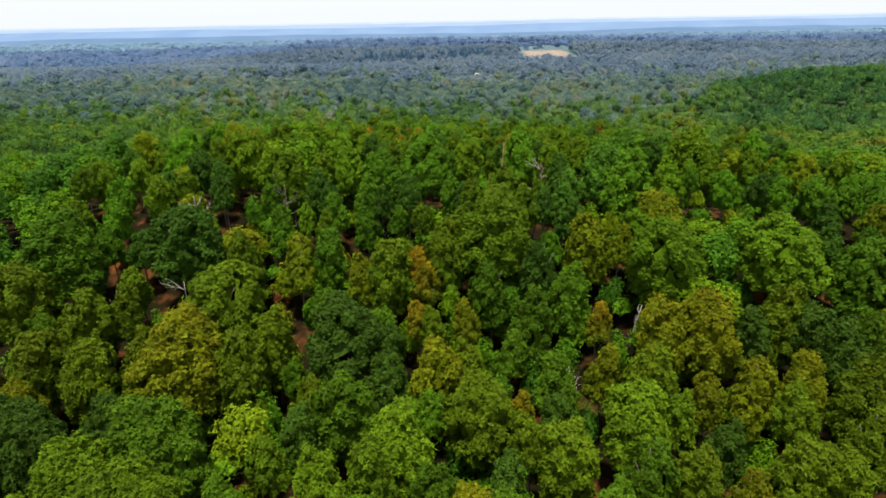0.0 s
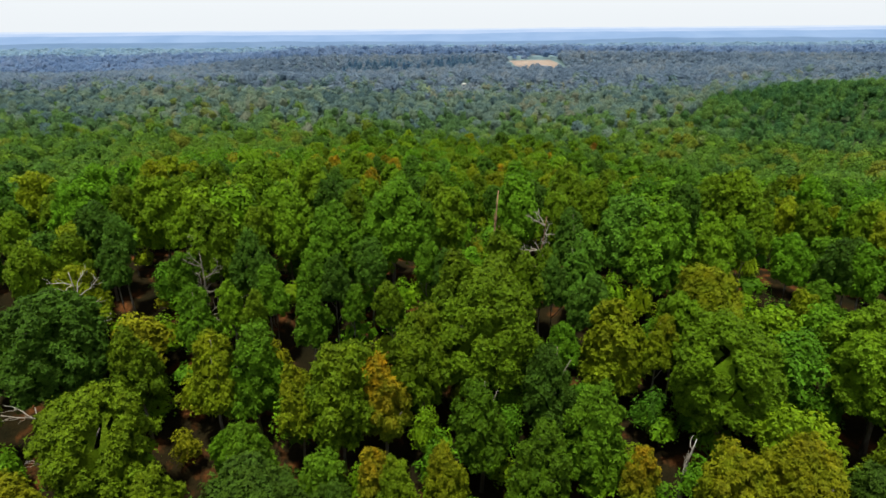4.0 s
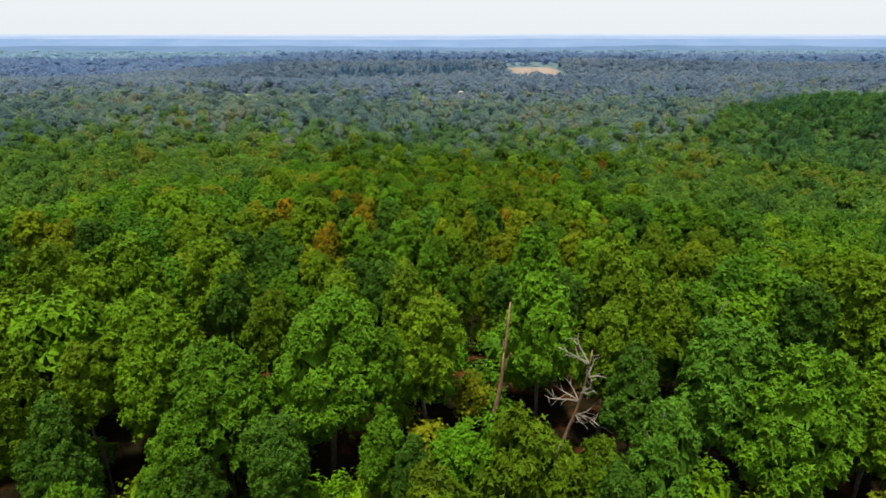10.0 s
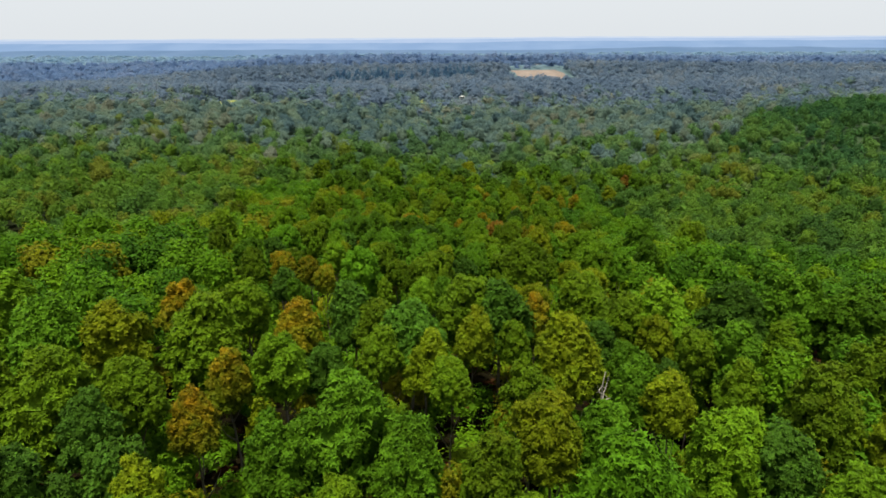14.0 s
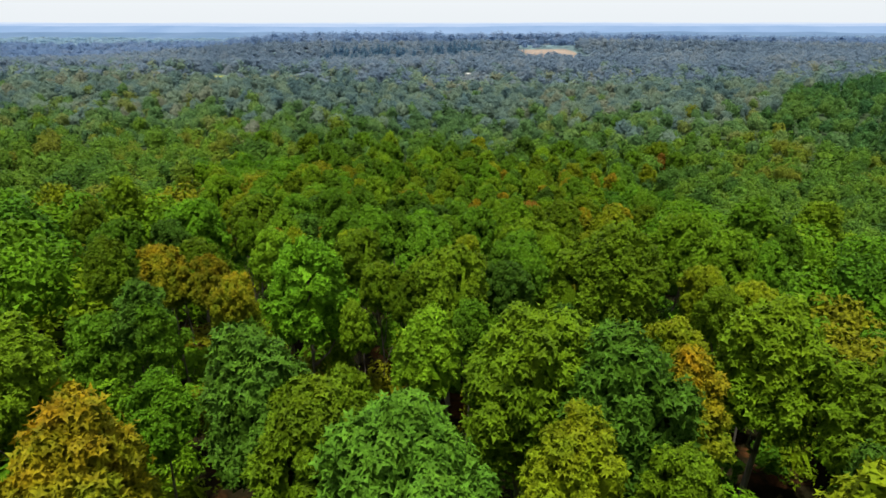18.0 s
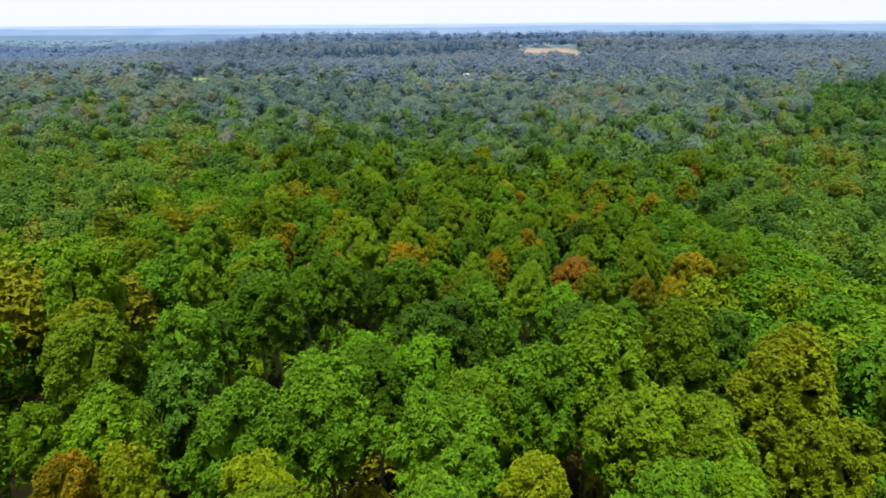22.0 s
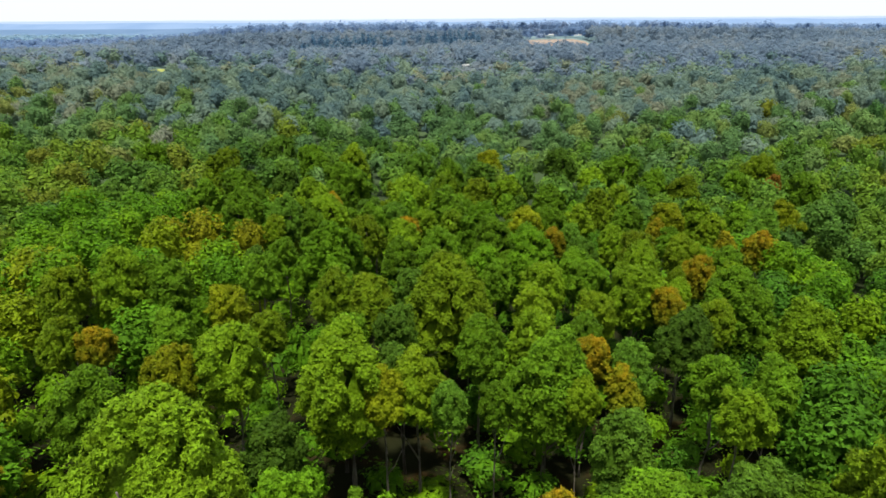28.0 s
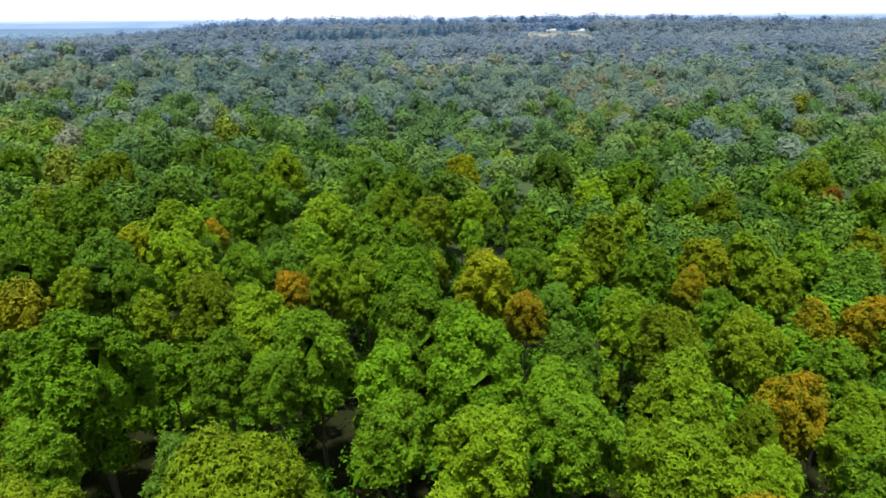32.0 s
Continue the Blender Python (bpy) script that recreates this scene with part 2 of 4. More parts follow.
DEADWOOD = bark("bleached_deadwood", (0.14, 0.125, 0.105), (0.33, 0.3, 0.26))
RUSTWOOD = bark("rotten_redwood", (0.12, 0.06, 0.035), (0.34, 0.2, 0.12))
# The floor darkens past the crest; later stops paint blue-grey haze into it.
LITTER_HAZED = soil("leaf_litter_hazed", [(0.3, (0.006, 0.006, 0.003)), (0.54, (0.012, 0.009, 0.004)), (0.74, (0.10, 0.036, 0.012))], 0.35, [(0.0, (0.010, 0.010, 0.005)), (0.12, (0.012, 0.015, 0.006)), (0.25, (0.05, 0.08, 0.04)), (0.55, (0.12, 0.18, 0.19)), (1.0, (0.2, 0.3, 0.4))])
STRAW = soil("dry_pasture", [(0.3, (0.18, 0.145, 0.125)), (0.7, (0.24, 0.195, 0.17))], 0.08)
WHITEWASH = soil("white_boards", [(0.3, (0.5, 0.5, 0.48)), (0.7, (0.58, 0.58, 0.56))], 0.8)
TIN = soil("grey_tin_roof", [(0.3, (0.3, 0.31, 0.32)), (0.7, (0.4, 0.41, 0.42))], 0.5)
GLASS = soil("dark_window", [(0.3, (0.02, 0.025, 0.03)), (0.7, (0.04, 0.045, 0.05))], 1.0)
MEADOW = soil("yellow_meadow", [(0.3, (0.16, 0.19, 0.06)), (0.7, (0.26, 0.27, 0.08))], 0.1)


# ---- the lie of the land ----
LAND_Y = (-640, 0, 32, 60, 78, 96, 112, 128, 150, 172, 206, 222, 245, 285, 336, 400, 480, 640, 780, 864, 1072, 1280, 1600, 2560, 5200)
LAND_Z = (-4, 4.2, 5.8, 7, 13, 22, 22.5, 16.5, 13, 10.8, 5.5, -0.5, -6.5, -10.5, -17, -20, -13, -3, -4, 6.5, 8.5, -2.2, -10, -16, -16)
LEFT_Z = (-4, 4.2, 5.8, 7, 13, 22, 22.5, 16.5, 13, 10.8, 5.5, -0.5, -6.5, -10.5, -17, -20, -16, -8, -10, -14, -16.6, -16.6, -16.6, -16.6, -16)


def smooth(a, b, v):
    s = np.clip((v - a) / (b - a), 0, 1)
    return s * s * (3 - 2 * s)


def land(x, y):
    """The ground's height, in metres."""
    x, y = np.asarray(x, float), np.asarray(y, float)
    main = sum(np.interp(y + d, LAND_Y, LAND_Z) for d in (-8, -4, 0, 4, 8)) / 5
    left = sum(np.interp(y + d, LAND_Y, LEFT_Z) for d in (-8, -4, 0, 4, 8)) / 5
    z = left + (main - left) * smooth(-520, -180, x)
    z = z - 0.055 * np.clip(x, -50, 96) * smooth(48, 152, y) * (1 - smooth(320, 450, y))
    z = z - (11 * smooth(48, 115, -x) + 4 * smooth(50, 110, x)) * smooth(40, 90, y) * (1 - smooth(200, 330, y))
    z = z + 24 * np.exp(-((x - 318) / 92) ** 2 - ((y - 405) / 105) ** 2)
    z = z + 7 * np.exp(-((x + 165) / 120) ** 2 - ((y - 625) / 80) ** 2)
    z = z - 4 * smooth(240, 670, x) * smooth(600, 1120, y) * (1 - smooth(1440, 2080, y))
    z = z + (2.5 * np.sin(x / 66 + 1) * np.sin(y / 91) + 3.5 * np.sin(x / 155 + y / 133)) * smooth(300, 530, y) * (1 - 0.6 * smooth(670, 900, y))
    return z


def rough_grid(name, xs, ys, mat, lift=0.0):
    gx, gy = np.meshgrid(xs, ys)
    gz = land(gx, gy) + lift
    verts = np.stack([gx, gy, gz], -1).reshape(-1, 3)
    nx, ny = len(xs), len(ys)
    k = (np.arange(ny - 1)[:, None] * nx + np.arange(nx - 1)).reshape(-1)
    faces = np.stack([k, k + 1, k + nx + 1, k + nx], 1)
    me = bpy.data.meshes.new(name)
    me.from_pydata(verts.tolist(), [], faces.tolist())
    me.polygons.foreach_set("use_smooth", np.ones(len(faces), bool))
    me.materials.append(mat)
    return new(name, me)


side = np.concatenate([-np.geomspace(4900, 190, 26), np.arange(-180, 181, 6), np.geomspace(190, 4900, 26)])
ahead = np.concatenate([-np.geomspace(4900, 70, 14), np.arange(-60, 540, 6), np.geomspace(548, 4900, 60)])
tagged(rough_grid("ground", side, ahead, LITTER_HAZED), "hilly forest floor covered with reddish-brown leaf litter, far parts painted with blue-grey haze", "ground", kind="structure")


def far_ridge(name, y, base, lift, seed, mat, label):
    """A long far ridge: a sheet that climbs away from the viewer to an uneven crest."""
    xs = np.linspace(-4600, 4600, 260) * (y / 4600 + 0.08)
    f = np.zeros_like(xs)
    r = np.random.RandomState(seed)
    for k in range(1, 9):
        f += np.sin(xs / y * 7 * k * r.uniform(0.7, 1.3) + r.uniform(0, 6.3)) / k ** 0.9
    crest = base + lift * f / 2.2
    rows = [np.stack([xs, np.full_like(xs, y - 320), np.full_like(xs, -30.0)], 1), np.stack([xs, np.full_like(xs, y), crest], 1), np.stack([xs, np.full_like(xs, y + 200), np.full_like(xs, -30.0)], 1)]
    n = len(xs)
    k = np.arange(n - 1)
    faces = np.concatenate([np.stack([k, k + 1, k + n + 1, k + n], 1), np.stack([k + n, k + n + 1, k + 2 * n + 1, k + 2 * n], 1)])
    me = bpy.data.meshes.new(name)
    me.from_pydata(np.concatenate(rows).tolist(), [], faces.tolist())
    me.materials.append(mat)
    return tagged(new(name, me), label, "hills", kind="structure")


# Each ridge glows in a flat tint that stands in for air haze.
far_ridge("backdrop_near_hills", 2300, 10, 6, 3, distance("hills_haze_glow_near", (0.22, 0.36, 0.56), (0.27, 0.41, 0.62), 0.78), "low wooded hills, their distance haze a blue glow")
far_ridge("backdrop_middle_hills", 3000, 29, 5, 5, distance("hills_haze_glow_middle", (0.34, 0.51, 0.79), (0.40, 0.57, 0.84), 0.78), "hills farther off, their haze a paler blue glow")
far_ridge("backdrop_far_hills", 3800, 40, 4, 8, distance("hills_haze_glow_far", (0.50, 0.66, 0.92), (0.57, 0.71, 0.95), 0.78), "pale blue hills near the horizon, glowing as haze")
far_ridge("backdrop_last_hills", 4600, 48, 3, 11, distance("hills_haze_glow_last", (0.66, 0.78, 0.97), (0.74, 0.84, 0.99), 0.78), "very pale hills on the horizon, glowing as haze")


# ---- trees ----
def spread(n, rng, lowest):
    """n directions spread evenly over a sphere, none lower than lowest."""
    z = 1 - (np.arange(n) + rng.uniform(0.2, 0.8, n)) / n * (1 - lowest)
    a = np.arange(n) * 2.39996 + rng.uniform(0, 6.28) + rng.normal(size=n) * 0.25
    r = np.sqrt(np.clip(1 - z * z, 0, 1))
    return np.stack([np.cos(a) * r, np.sin(a) * r, z], 1)


def unit(v):
    return v / np.linalg.norm(v, axis=1)[:, None]


def sprays(rng, count, centres, radii, size, petals, up=0.35):
    """Sprays of pointed leaves round the outside of the clumps: (n, 3, 3) triangles."""
    flat = np.array([1, 1, 1.05])
    w = radii ** 2
    found, have = [], 0
    for _ in range(10):
        m = int(count * 1.7)
        pick = rng.choice(len(radii), m, p=w / w.sum())
        d = rng.normal(size=(m, 3))
        d[:, 2] += up
        d = unit(d)
        p = centres[pick] + d * radii[pick][:, None] * (0.80 + 0.42 * rng.beta(1.3, 2.2, (m, 1)) + 0.45 * rng.uniform(size=(m, 1)) * (rng.uniform(size=(m, 1)) > 0.88)) * flat
        free = d[:, 2] > -0.5
        for c, r in zip(centres, radii):
            q = (p - c) / flat
            free &= (q * q).sum(1) > (0.76 * r) ** 2
        found.append(np.concatenate([p[free], d[free]], 1))
        have += int(free.sum())
        if have >= count:
            break
    found = np.concatenate(found)[:count]
    p, d = found[:, :3], found[:, 3:]
    k = len(p)
    n = unit(d + np.array([0, 0, 0.45]) + rng.normal(size=(k, 3)) * (0.34 if size < 0.3 else 0.26 if size < 0.8 else 0.18))
    a = unit(np.cross(n, rng.normal(size=(k, 3))))
    b = np.cross(n, a)
    s = size * rng.uniform(0.65, 1.4, (k, 1))
    if petals == 1:
        return np.stack([p - a * s * 0.5 + b * s * 0.4, p - a * s * 0.5 - b * s * 0.4, p + a * s * 0.62 - n * s * 0.1], 1)
    out = []
    for j in range(petals):
        t = 6.2832 * j / petals + rng.uniform(-0.4, 0.4, (k, 1))
        f, g = a * np.cos(t) + b * np.sin(t), b * np.cos(t) - a * np.sin(t)
        lift = rng.uniform(-0.3, 0.45, (k, 1))
        tip = p + s * rng.uniform(0.8, 1.2, (k, 1)) * (f + n * lift)
        base = p + s * 0.12 * f
        out.append(np.stack([base + g * s * 0.34, base - g * s * 0.34, tip], 1))
    return np.concatenate(out)


def ball(divisions):
    """A round clump without its underside: vertices and faces."""
    bm = bmesh.new()
    bmesh.ops.create_icosphere(bm, subdivisions=divisions, radius=1)
    bmesh.ops.delete(bm, geom=[f for f in bm.faces if f.calc_center_median().z < -0.55], context="FACES")
    bm.verts.index_update()
    v, f = np.array([p.co[:] for p in bm.verts]), np.array([[p.index for p in q.verts] for q in bm.faces])
    bm.free()
    return v, f


ROUGH_BALL, SHELL = ball(1), ball(2)


def envelope(rng, kind):
    """The outline of a crown 3.5 m in radius on a tree 14 m tall, as a function from directions to points on it: a dome with a few low swells."""
    R, top = 3.5, 14.0
    low, mid = {"oak": (4.4, 8.2), "dome": (5.8, 9.2), "slender": (3.2, 6.8), "pine": (3.0, 5.0)}[kind]
    p, q = {"oak": (rng.uniform(1.6, 2.6), rng.uniform(0.52, 0.7)), "dome": (2.3, 0.5), "slender": (1.7, 0.7), "pine": (1.25, 0.9)}[kind]
    swells = spread(8, rng, -0.4)
    swells = swells[rng.permutation(8)]
    height = rng.uniform(0.06, 0.44, 8)
    lean = rng.normal(size=2) * 0.35

    def at(d, scale=1.0):
        u = d[:, 2]
        wide = np.where(u > 0, (1 - np.clip(u, 0, 1) ** p) ** q, np.sqrt(np.clip(1 - u * u, 0, 1)))
        g = np.full(len(d), 0.82)
        for w, k in zip(swells, height):
            g += k * np.exp(-((d - w) ** 2).sum(1) / 0.17)
        flat = d[:, :2] / np.maximum(np.linalg.norm(d[:, :2], axis=1), 1e-6)[:, None]
        rise = np.where(u > 0, (top - mid - 0.3) * u, (mid - low) * u)
        xy = flat * (R * wide * g * scale)[:, None] + lean * np.clip(u, 0, 1)[:, None]
        return np.concatenate([xy, (mid + rise * scale * (0.55 + 0.45 * g))[:, None]], 1)

    return at


def crown(seed, kind, n_clumps, n_sprays, size, petals=1, core=0.8):
    """Vertices and faces of a crown: sprays of leaves on clumps round a ragged inner shell."""
    rng = np.random.RandomState(seed)
    at = envelope(rng, kind)
    d = spread(n_clumps, rng, -0.62)
    r = 3.5 * rng.uniform(0.72, 1.3, n_clumps) * (0.2 * (60 / n_clumps) ** 0.42)
    c = at(d, 0.9) - d * r[:, None] * 0.8 * rng.uniform(0.4, 1.9, (n_clumps, 1))
    leaves = sprays(rng, n_sprays, c, r, size, petals).reshape(-1, 3)
    bv, bf = ROUGH_BALL
    sv, sf = SHELL if n_clumps > 12 else ROUGH_BALL
    shell = at(unit(sv), 0.7 if n_clumps > 20 else 0.66)[sf]
    shell = shell + rng.normal(size=shell.shape) * 0.22
    parts = [leaves, shell.reshape(-1, 3)]
    if core:
        n, k = len(r), len(bf)
        face = np.broadcast_to(bv[bf], (n, k, 3, 3))
        mid = face.mean(2, keepdims=True)
        face = mid * rng.uniform(0.8, 1.1, (n, k, 1, 1)) + (face - mid) * rng.uniform(1.05, 1.5, (n, k, 1, 1))
        face = face * (1 + rng.normal(size=(n, k, 3, 1)) * 0.13) + rng.normal(size=(n, k, 3, 3)) * 0.1
        parts.append((face * (r * core)[:, None, None, None] + c[:, None, None, :]).reshape(-1, 3))
    v = np.concatenate(parts)
    return v, np.arange(len(v)).reshape(-1, 3)


def leaf_mesh(name, v, f, mat, tone=None):
    n = len(f)
    me = bpy.data.meshes.new(name)
    me.vertices.add(len(v))
    me.loops.add(3 * n)
    me.polygons.add(n)
    me.vertices.foreach_set("co", np.ascontiguousarray(v, np.float32).reshape(-1))
    me.loops.foreach_set("vertex_index", np.ascontiguousarray(f, np.int32).reshape(-1))
    me.polygons.foreach_set("loop_start", np.arange(0, 3 * n, 3, dtype=np.int32))
    me.polygons.foreach_set("use_smooth", np.ones(n, bool))
    if tone is not None:
        at = me.attributes.new("tone", "FLOAT", "POINT")
        at.data.foreach_set("value", tone.astype(np.float32))
    me.update(calc_edges=True)
    me.materials.append(mat)
    return me


def limb_mesh(name, points, r0, r1, mat, sides=7):
    """A tapered, bent round branch through the given points."""
    bm = bmesh.new()
    rings = []
    n = len(points)
    for k, p in enumerate(points):
        p = Vector(p)
        q = Vector(points[min(k + 1, n - 1)]) - Vector(points[max(k - 1, 0)])
        m = q.to_track_quat("Z", "Y").to_matrix()
        r = r0 + (r1 - r0) * k / (n - 1)
        rings.append([bm.verts.new(p + m @ Vector((math.cos(a) * r, math.sin(a) * r, 0))) for a in [2 * math.pi * j / sides for j in range(sides)]])
    for a, b in zip(rings, rings[1:]):
        for j in range(sides):
            bm.faces.new((a[j], a[(j + 1) % sides], b[(j + 1) % sides], b[j]))
    bm.faces.new(rings[0][::-1])
    bm.faces.new(rings[-1])
    for f in bm.faces:
        f.smooth = True
    me = bpy.data.meshes.new(name)
    bm.to_mesh(me)
    bm.free()
    me.materials.append(mat)
    return me


def part(name, me, parent, label=""):
    ob = new(name, me)
    ob.parent = parent
    return tagged(ob, label) if label else ob


def tree_pattern(name, seed, kind, n_clumps, n_sprays, size, petals=4, limbs=3):
    """A tree 14 m tall with a crown 3.5 m in radius, its foot at the origin."""
    rng = np.random.RandomState(seed + 500)
    root = new(name)
    sway = rng.normal(size=(5, 2)) * 0.16
    pts = [(sway[k][0] * (k > 0), sway[k][1] * (k > 0), 12.0 * k / 4 - 0.3 * (k == 0)) for k in range(5)]
    part("trunk", limb_mesh("trunk", pts, 0.24, 0.05, BARK), root)
    for k in range(limbs):
        a = k * 2.1 + rng.uniform(0, 1)
        z0 = 5.0 + 1.7 * k
        reach = 2.3 - 0.35 * k
        pts = [(0, 0, z0), (math.cos(a) * reach * 0.5, math.sin(a) * reach * 0.5, z0 + 0.9), (math.cos(a + 0.25) * reach, math.sin(a + 0.25) * reach, z0 + 2.4)]
        part("limb", limb_mesh("limb", pts, 0.11, 0.03, BARK, 5), root)
    part("crown", leaf_mesh("crown", *crown(seed, kind, n_clumps, n_sprays, size, petals), LEAVES), root)
    return root


TONES = {
    "green": ((0.084, 0.178, 0.008), "broadleaf forest tree with a full fresh green crown"),
    "deep": ((0.056, 0.12, 0.011), "broadleaf forest tree with a dense deep green crown"),
    "bright": ((0.125, 0.228, 0.008), "broadleaf forest tree with a light bright green crown"),
    "blue": ((0.076, 0.168, 0.014), "broadleaf forest tree with a cool blue-green crown"),
    "olive": ((0.100, 0.176, 0.006), "broadleaf forest tree with an olive yellow-green crown"),
    "yellow": ((0.150, 0.208, 0.006), "broadleaf forest tree with a yellowing early autumn crown"),
    "orange": ((0.125, 0.165, 0.007), "broadleaf forest tree with an orange-brown turning crown"),
    "vivid": ((0.095, 0.215, 0.008), "broadleaf forest tree with a lush vivid green crown"),
    "gold": ((0.165, 0.224, 0.006), "large broadleaf tree with a golden yellow-green crown"),
    "red": ((0.165, 0.09, 0.011), "small tree with a rusty red autumn crown"),
}

# the trees of the hillside: x, y, height, crown radius, tone
PATTERNS = {
    "oak": [tree_pattern(n, s, "oak", 64, 4600, 0.26) for n, s in (("oak_tree", 1), ("oak_tree", 2), ("hickory_tree", 3), ("oak_tree", 4), ("hickory_tree", 5))],
    "big": [tree_pattern("oak_tree", s, "oak", 95, 8500, 0.19) for s in (6, 7, 8)],
    "huge": [tree_pattern("oak_tree", s, "oak", 140, 14000, 0.14) for s in (9, 10)],
    "giant": [tree_pattern("oak_tree", s, "oak", 200, 22000, 0.11) for s in (14, 19)],
    "slender": [tree_pattern("young_tree", s, "slender", 56, 3800, 0.26) for s in (11, 12, 13)],
    "fill": [tree_pattern("forest_tree", s, "oak", 56, 4000, 0.26, 4, 0) for s in (15, 16, 17, 18)],
}
PLANTED = []
TURNING = {"orange": 0.7, "yellow": 0.16, "olive": 0.06, "gold": 0.05}


def plant(kind, x, y, height, radius, tone, k=None):
    rng = np.random.RandomState(int(abs(x * 131 + y * 977)) % 100000)
    later = float(smooth(112, 142, y))
    radius *= 0.8 - 0.03 * later
    height += 1.3 * later
    close = 165 < y < 306 and abs(x) < 42
    if close:
        radius = min(radius, 5.6)
        fit = "big" if radius < 3.6 else "huge" if radius < 5 else "giant"
    else:
        fit = "oak" if radius < 4.4 else "big" if radius < 6 else "huge"
    if kind == "oak" and y < 112 and radius < 3.5 and len(PLANTED) % 5 < 3:
        kind = "slender"
    pats = PATTERNS[fit if kind == "oak" else kind]
    pat = pats[(len(PLANTED) if k is None else k) % len(pats)]
    s = radius / 3.5
    m = Matrix.LocRotScale((x, y, float(land(x, y)) - 0.1), Euler((0, 0, rng.uniform(0, 6.28))), (s, s, height / 14))
    ob = copy_thing(pat, m)
    squat = min(max((1.3 - 0.22 * later) * s / (height / 14), 0.5), 1.25)
    colour, label = TONES[tone]
    # Random tone; crowns farther along are painted lighter to stand in for haze.
    tone_haze = rng.uniform(0.52, 0.88) * (0.86 + 0.32 * float(smooth(78, 104, y)) + 0.05 * float(smooth(190, 260, y)))
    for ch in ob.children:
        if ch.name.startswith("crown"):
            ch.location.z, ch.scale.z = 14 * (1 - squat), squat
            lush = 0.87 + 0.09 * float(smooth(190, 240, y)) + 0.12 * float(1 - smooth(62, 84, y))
            ch.color = (colour[0] * tone_haze * lush, colour[1] * tone_haze, colour[2] * tone_haze, TURNING.get(tone, 0.0) * rng.uniform(0.6, 1.3))
    tagged(ob, label, "tree", "trees on the wooded hillside")
    PLANTED.append((x, y, radius))
    return ob

plant("oak", 10.0, 38.1, 14.1, 3.1, "bright")
plant("oak", -35.8, 38.6, 14.2, 3.2, "bright")
plant("oak", 26.9, 38.9, 13.5, 2.5, "bright")
plant("oak", 1.5, 39.3, 13.9, 2.9, "yellow")
plant("oak", 5.0, 39.4, 13.5, 2.5, "green")
plant("oak", -26.6, 40.0, 17.1, 6.1, "bright")
plant("oak", 13.6, 40.0, 14.2, 3.2, "green")
plant("oak", 25.4, 41.5, 14.0, 3.0, "yellow")
plant("slender", -19.8, 41.7, 13.6, 2.7, "green")
plant("oak", -1.3, 41.9, 14.3, 3.3, "green")
plant("oak", -32.5, 42.7, 16.8, 5.8, "bright")
plant("oak", 34.9, 43.1, 14.7, 3.7, "olive")
plant("oak", -11.9, 43.5, 14.8, 3.8, "bright")
plant("oak", 31.3, 43.6, 15.1, 4.1, "olive")
plant("oak", 22.0, 43.8, 14.1, 3.1, "olive")
plant("oak", 5.1, 43.8, 13.4, 2.4, "deep")
plant("oak", 17.7, 44.1, 15.1, 4.1, "green")
plant("oak", -7.0, 45.0, 15.2, 4.2, "bright")
plant("oak", 11.1, 46.2, 15.3, 4.3, "olive")
plant("slender", -17.3, 46.6, 14.0, 2.9, "bright")
plant("oak", -27.5, 47.0, 17.6, 6.6, "green")
plant("oak", 26.1, 47.3, 13.9, 2.9, "deep")
plant("oak", -5.2, 47.4, 15.8, 4.8, "bright")
plant("oak", -39.9, 47.8, 15.9, 4.9, "deep")
plant("oak", 7.7, 48.0, 13.6, 2.6, "olive")
plant("oak", 40.4, 48.4, 14.7, 3.7, "olive")
plant("oak", -43.8, 49.1, 16.7, 5.7, "deep")
plant("oak", -15.0, 50.2, 14.1, 3.1, "deep")
plant("oak", 18.5, 50.4, 15.6, 4.6, "bright")
plant("oak", -35.0, 50.7, 14.5, 3.5, "deep")
plant("slender", 23.3, 51.9, 13.7, 2.8, "bright")
plant("oak", 3.4, 52.4, 16.6, 5.6, "olive")
plant("oak", 35.9, 52.8, 14.2, 3.2, "olive")
plant("oak", -11.2, 52.8, 15.8, 4.8, "green")
plant("slender", 7.2, 53.3, 13.1, 2.4, "orange")
plant("oak", 43.5, 54.1, 16.2, 5.2, "olive")
plant("slender", 27.2, 54.7, 13.9, 2.9, "yellow")
plant("slender", 32.7, 55.9, 15.0, 3.7, "yellow")
plant("slender", 38.9, 56.7, 14.7, 3.4, "yellow")
plant("oak", -7.2, 56.9, 14.4, 3.4, "deep")
plant("oak", 21.8, 57.2, 16.1, 5.1, "olive")
plant("oak", 12.0, 57.6, 14.4, 3.4, "green")
plant("oak", -1.0, 57.7, 15.7, 4.7, "yellow")
plant("oak", -40.9, 58.2, 15.8, 4.8, "olive")
plant("slender", 17.2, 58.8, 14.2, 3.0, "yellow")
plant("oak", 2.0, 59.0, 15.1, 4.1, "olive")
plant("oak", -30.1, 59.1, 18.5, 8.0, "yellow")
plant("oak", -24.2, 59.7, 15.9, 4.9, "olive")
plant("oak", -47.8, 60.1, 15.9, 4.9, "olive")
plant("oak", 45.4, 61.1, 15.0, 4.0, "deep")
plant("oak", -11.5, 61.2, 18.5, 8.0, "deep")
plant("oak", -35.9, 61.2, 15.1, 4.1, "olive")
plant("slender", 7.2, 62.5, 13.7, 2.7, "green")
plant("oak", 43.9, 64.0, 15.2, 4.2, "deep")
plant("oak", 35.2, 64.1, 15.2, 4.2, "deep")
plant("oak", 31.4, 64.6, 17.1, 6.1, "yellow")
plant("oak", 49.9, 64.6, 14.7, 3.7, "green")
